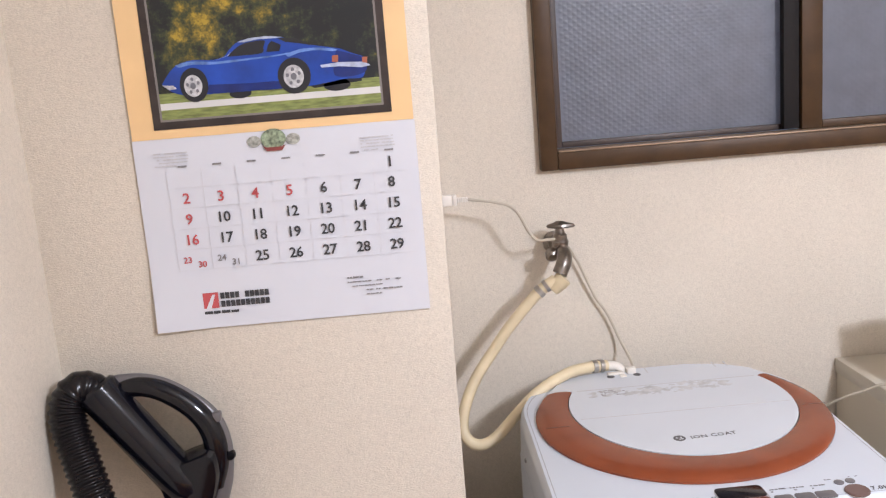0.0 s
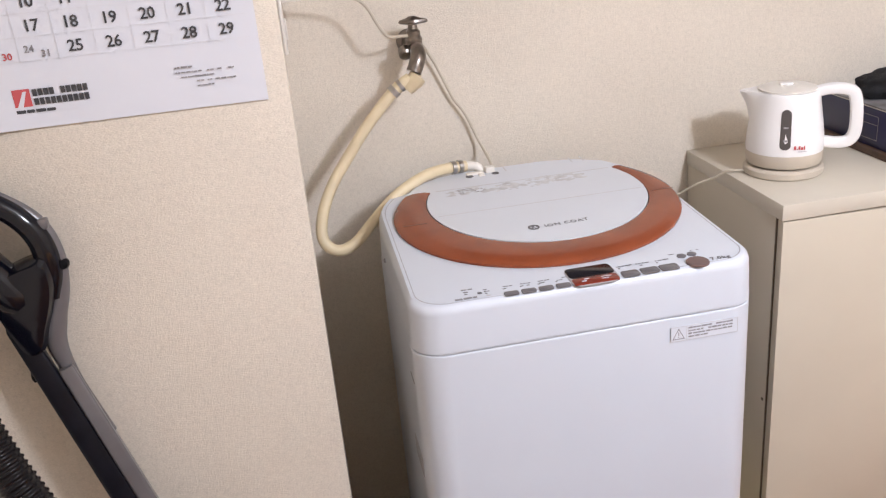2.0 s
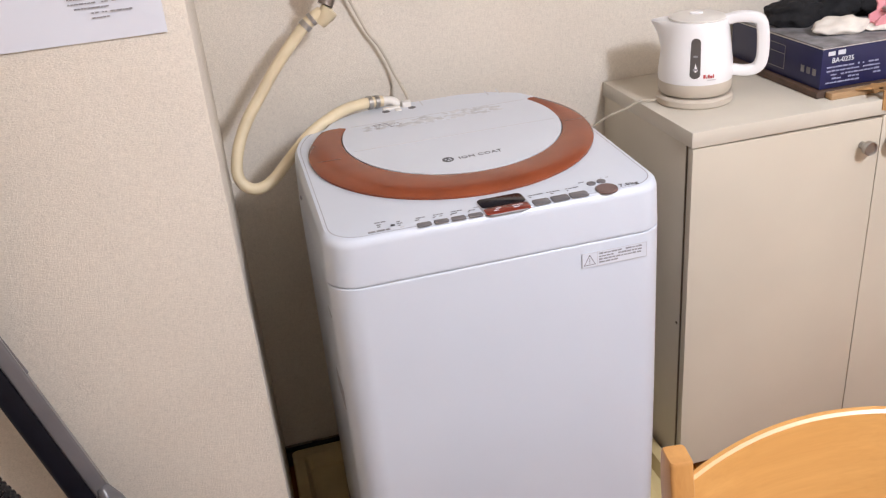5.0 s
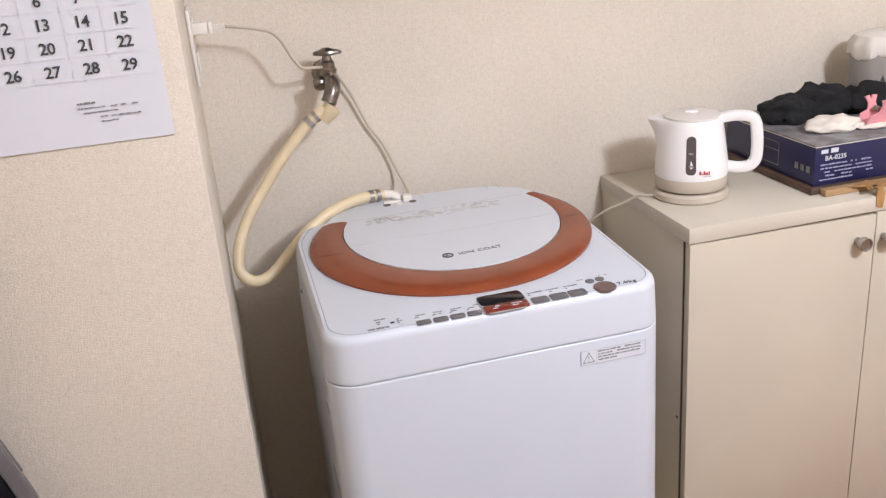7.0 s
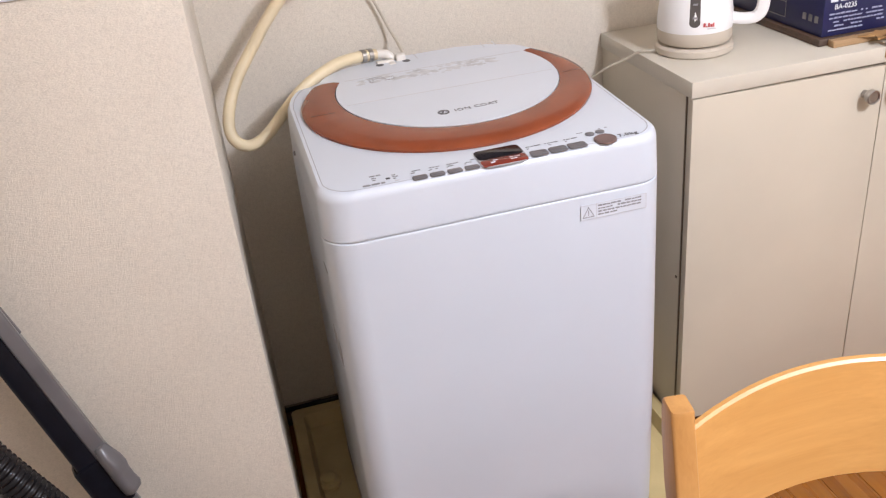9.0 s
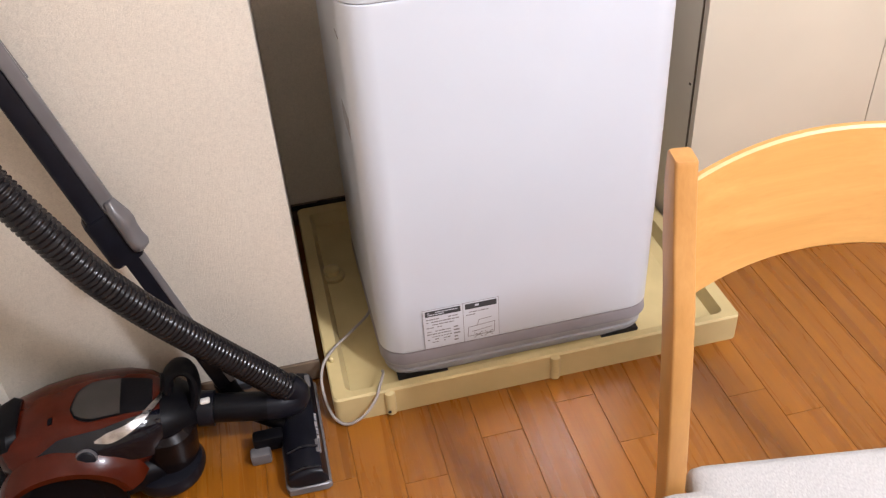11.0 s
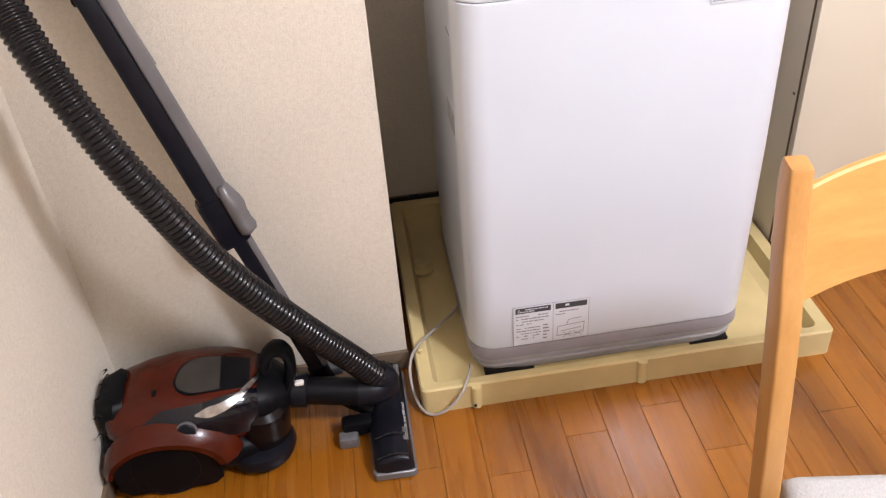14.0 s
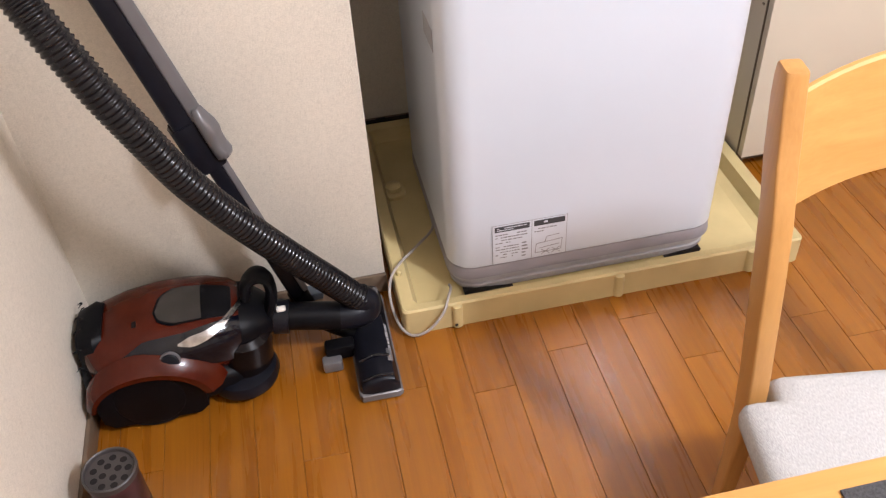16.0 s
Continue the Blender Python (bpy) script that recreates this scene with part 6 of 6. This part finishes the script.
    return v


vacuum_cleaner()


# ---- chair and table ----
M_CHAIR = wood_mat("chair_birch", (0.50, 0.255, 0.080), (0.40, 0.190, 0.055), 2, 0.36, coat=0.1, rand=0.04, bump=0.05)
M_CHAIRB = wood_mat("chair_plywood", (0.56, 0.290, 0.088), (0.46, 0.225, 0.062), 0, 0.36, coat=0.1, rand=0.04, bump=0.05)
M_SEAT = mat("seat_weave", (0.46, 0.445, 0.43), 0.9, vary=0.15, scale=760, bump=0.6, bump_scale=820, detail=2, stretch=(1, 0.28, 1), spec=0.2)
M_MAT = mat("place_mat", (0.055, 0.053, 0.056), 0.8, vary=0.35, scale=500, bump=0.6, bump_scale=900)


def chair():
    c = thing("dining_chair", (0.610, -0.471, 0), "light birch chair with a curved back and pale woven seat", "chair")
    m = pose(0.610, -0.471, 0, 0, 0, -9)

    def put(bm):
        bmesh.ops.transform(bm, matrix=m, verts=bm.verts[:])
        return bm
    stations = ((0.0, -0.040, 0.0125), (0.11, -0.046, 0.0150), (0.24, -0.0515, 0.0190), (0.31, -0.0430, 0.0215), (0.39, -0.0255, 0.0225), (0.48, -0.006, 0.0235), (0.55, 0.012, 0.0240), (0.61, 0.034, 0.0235), (0.675, 0.0505, 0.0215), (0.700, 0.0550, 0.0190))
    for sx in (-1, 1):
        rings = []
        for z, y, hd in stations:
            f = min(1.0, 0.82 + z * 0.6)
            hw = 0.0132 * f
            rings.append([(sx * 0.205 + x, y + yy, z) for x, yy in rr(-hw, hw, -hd, hd, 0.004, 3)])
        for z, y0, y1, hw in ((0.7110, 0.0385, 0.0730, 0.0132), (0.7150, 0.0390, 0.0720, 0.0130), (0.7170, 0.0400, 0.0700, 0.0120)):
            rings.append([(sx * 0.205 + x, yy, z) for x, yy in rr(-hw, hw, y0, y1, 0.004, 3)])
        part("back_post", put(loft(rings)), M_CHAIR, c)
        part("front_leg", put(loft([[(sx * 0.195 + x, -0.435 + yy, z) for x, yy in rr(-w, w, -w, w, 0.004, 3)] for w, z in ((0.0125, 0), (0.016, 0.26))])), M_CHAIR, c)
        part("side_rail", put(box(sx * 0.198 - 0.011, sx * 0.198 + 0.011, -0.420, -0.060, 0.215, 0.260, 0.003)), M_CHAIR, c)
    part("front_rail", put(box(-0.180, 0.180, -0.445, -0.425, 0.215, 0.260, 0.003)), M_CHAIR, c)
    part("back_rail", put(box(-0.186, 0.186, -0.065, -0.045, 0.215, 0.260, 0.003)), M_CHAIR, c)
    # curved plywood back
    n = 24
    rings = []
    for i in range(n + 1):
        u = i / n
        x = -0.194 + 0.388 * u
        y = 0.030 + 0.052 * (1 - (2 * u - 1) ** 2)
        arch = 0.015 * (1 - (2 * u - 1) ** 2)
        z0, z1 = 0.547 + arch, 0.696 + arch
        rings.append([(x, y + (zz - 0.62) * 0.17 + dy, zz) for dy, zz in ((-0.006, z0 + 0.003), (-0.003, z0), (0.003, z0), (0.006, z0 + 0.003), (0.006, z1 - 0.003), (0.003, z1), (-0.003, z1), (-0.006, z1 - 0.003))])
    part("backrest", put(loft(rings)), M_CHAIRB, c, "curved birch plywood back")
    # cushion
    rings = []
    for dx, z, rad in ((0.010, 0.261, 0.02), (0.002, 0.268, 0.025), (0.0, 0.285, 0.028), (0.003, 0.300, 0.028), (0.012, 0.309, 0.026), (0.035, 0.313, 0.02)):
        a, b, f, e, k = 0.232 - dx, 0.185 - dx, -0.470 + dx, -0.072 - dx * 0.5, -0.034 - dx * 0.5
        corners = [(-a, f), (a, f), (a, e), (b, e), (b, k), (-b, k), (-b, e), (-a, e)]
        ring = []
        for i, p in enumerate(corners):
            p = Vector(p)
            q, s = Vector(corners[i - 1]), Vector(corners[(i + 1) % 8])
            g = rad if i < 2 else 0.010
            for w in (0, 0.25, 0.5, 0.75, 1):
                u0, u1 = p + (q - p).normalized() * g, p + (s - p).normalized() * g
                v = u0.lerp(p, w).lerp(p.lerp(u1, w), w)
                ring.append((v.x, v.y, z))
        rings.append(ring)
    part("seat_cushion", put(loft(rings)), M_SEAT, c, "pale grey woven seat cushion", 60)
    return c


chair()


def table():
    t = thing("dining_table", (0.62, -1.2, 0), "low light birch table with a dark woven mat", "table")
    x0, x1, y0, y1, zt = 0.06, 1.22, -1.60, -0.796, 0.62
    part("tabletop", box(x0, x1, y0, y1, zt - 0.024, zt, 0.004), M_CHAIRB, t)
    for x in (x0 + 0.06, x1 - 0.06):
        for y in (y0 + 0.06, y1 - 0.06):
            part("leg", box(x - 0.024, x + 0.024, y - 0.024, y + 0.024, 0, zt - 0.0242, 0.004), M_CHAIR, t)
    mt = thing("place_mat", (0.45, -1.0, zt), "dark grey woven mat on the table", "place mat")
    part("weave", box(0.240, 0.68, -1.12, -0.818, zt + 0.0002, zt + 0.003, 0.001), M_MAT, mt)


table()


# ---- canister by the side wall ----
def canister():
    c = thing("perforated_canister", (-0.486, -0.275, 0), "dark red canister with a grey perforated lid by the wall", "canister")
    M_CAN = mat("canister_red", (0.050, 0.016, 0.020), 0.35, vary=0.5, scale=30, coat=0.2)
    M_CANTOP = mat("canister_lid", (0.052, 0.043, 0.041), 0.5, vary=0.25)
    x, y = -0.486, -0.275
    part("can_body", lathe([(0.036, 0), (0.038, 0.003), (0.038, 0.118), (0.0365, 0.121)], (x, y, 0), n=36), M_CAN, c)
    part("lid_rim", lathe([(0.038, 0.121), (0.0405, 0.123), (0.0405, 0.133), (0.0385, 0.1345), (0.0368, 0.133), (0.0362, 0.126), (0.001, 0.1255)], (x, y, 0), n=40), M_CANTOP, c, "grey plastic lid rim")
    for k, (r, num, off) in enumerate(((0.012, 4, 0.4), (0.026, 9, 0.1))):
        for i in range(num):
            a = 2 * math.pi * i / num + off
            part("lid_hole", lathe([(0.0052, 0), (0.0055, 0.0006)], (x + r * math.cos(a), y + r * math.sin(a), 0.1256), n=14), M_WINDARK, c)
    bars(small_print(-0.02, 0, 0.04, 4, 0.018, 0.008, 99, 0.8), Matrix.Translation((x + 0.010, y - 0.0385, 0.085)) @ FRONT, M_INKGREY, c, "label_print")


canister()

# ---- floor ----
PW = 0.0765
floor = structure("floor", box(XL, XR, YF, YB, -0.05, -0.0014), M_GROOVE, "orange-brown wooden strip floor", "floor")
plank_meshes = {}


def plank_mesh(length):
    k = math.floor(length * 100) / 100
    if k not in plank_meshes:
        a, b, g = PW / 2, k / 2, 0.0004
        rings = [[(x, y, z) for x, y in ((-a + e, -b + e), (a - e, -b + e), (a - e, b - e), (-a + e, b - e))] for e, z in ((g, -0.004), (g, -0.0007), (g + 0.0006, 0.0))]
        plank_meshes[k] = mesh_of("plank", loft(rings), M_FLOOR, 20)
    return plank_meshes[k], k


rnd = random.Random(11)
PX0 = 0.0935 - 10 * PW
# end joints of the strips in front of the drip pan, strip by strip
JOINTS = {-4: -0.225, -2: -0.123, -1: -0.62, 0: -0.158, 1: -0.70, 2: -0.097, 3: -0.58, 4: -0.060, 5: -0.176, 6: -0.66, 7: -0.35, 8: -0.130}
rest = bmesh.new()
i = 0
while PX0 + i * PW < XR:
    cx = PX0 + (i + 0.5) * PW
    y = YF
    joint = JOINTS.get(i - 10)
    while y < YB:
        l = (rnd.uniform(0.15, 0.9) if y == YF else 0) or rnd.choice((0.455, 0.606, 0.909, 0.909, 1.21))
        if joint is not None and y < joint - 0.02 and y + l > joint - 0.45:
            l = joint - y
        elif joint is not None and abs(y - joint) < 0.02:
            l = 0.909
        y, l = max(y, YF), min(l, YB - max(y, YF))
        if l < 0.02:
            break
        if -0.66 < cx < 1.75 and y + l > -1.35:
            me, k = plank_mesh(l)
            ob = new("plank", me)
            ob.location = (cx, y + k / 2, 0)
            ob.parent = floor
            l = k
        else:
            a = PW / 2 - 0.001
            loft([[(cx + s * a, yy, z) for s, yy in ((-1, y), (1, y), (1, y + l - 0.001), (-1, y + l - 0.001))] for z in (-0.004, 0.0)], True, rest)
        y += l
    i += 1
tagged(part("plank_rest", rest, M_FLOOR, floor), kind="stuff")
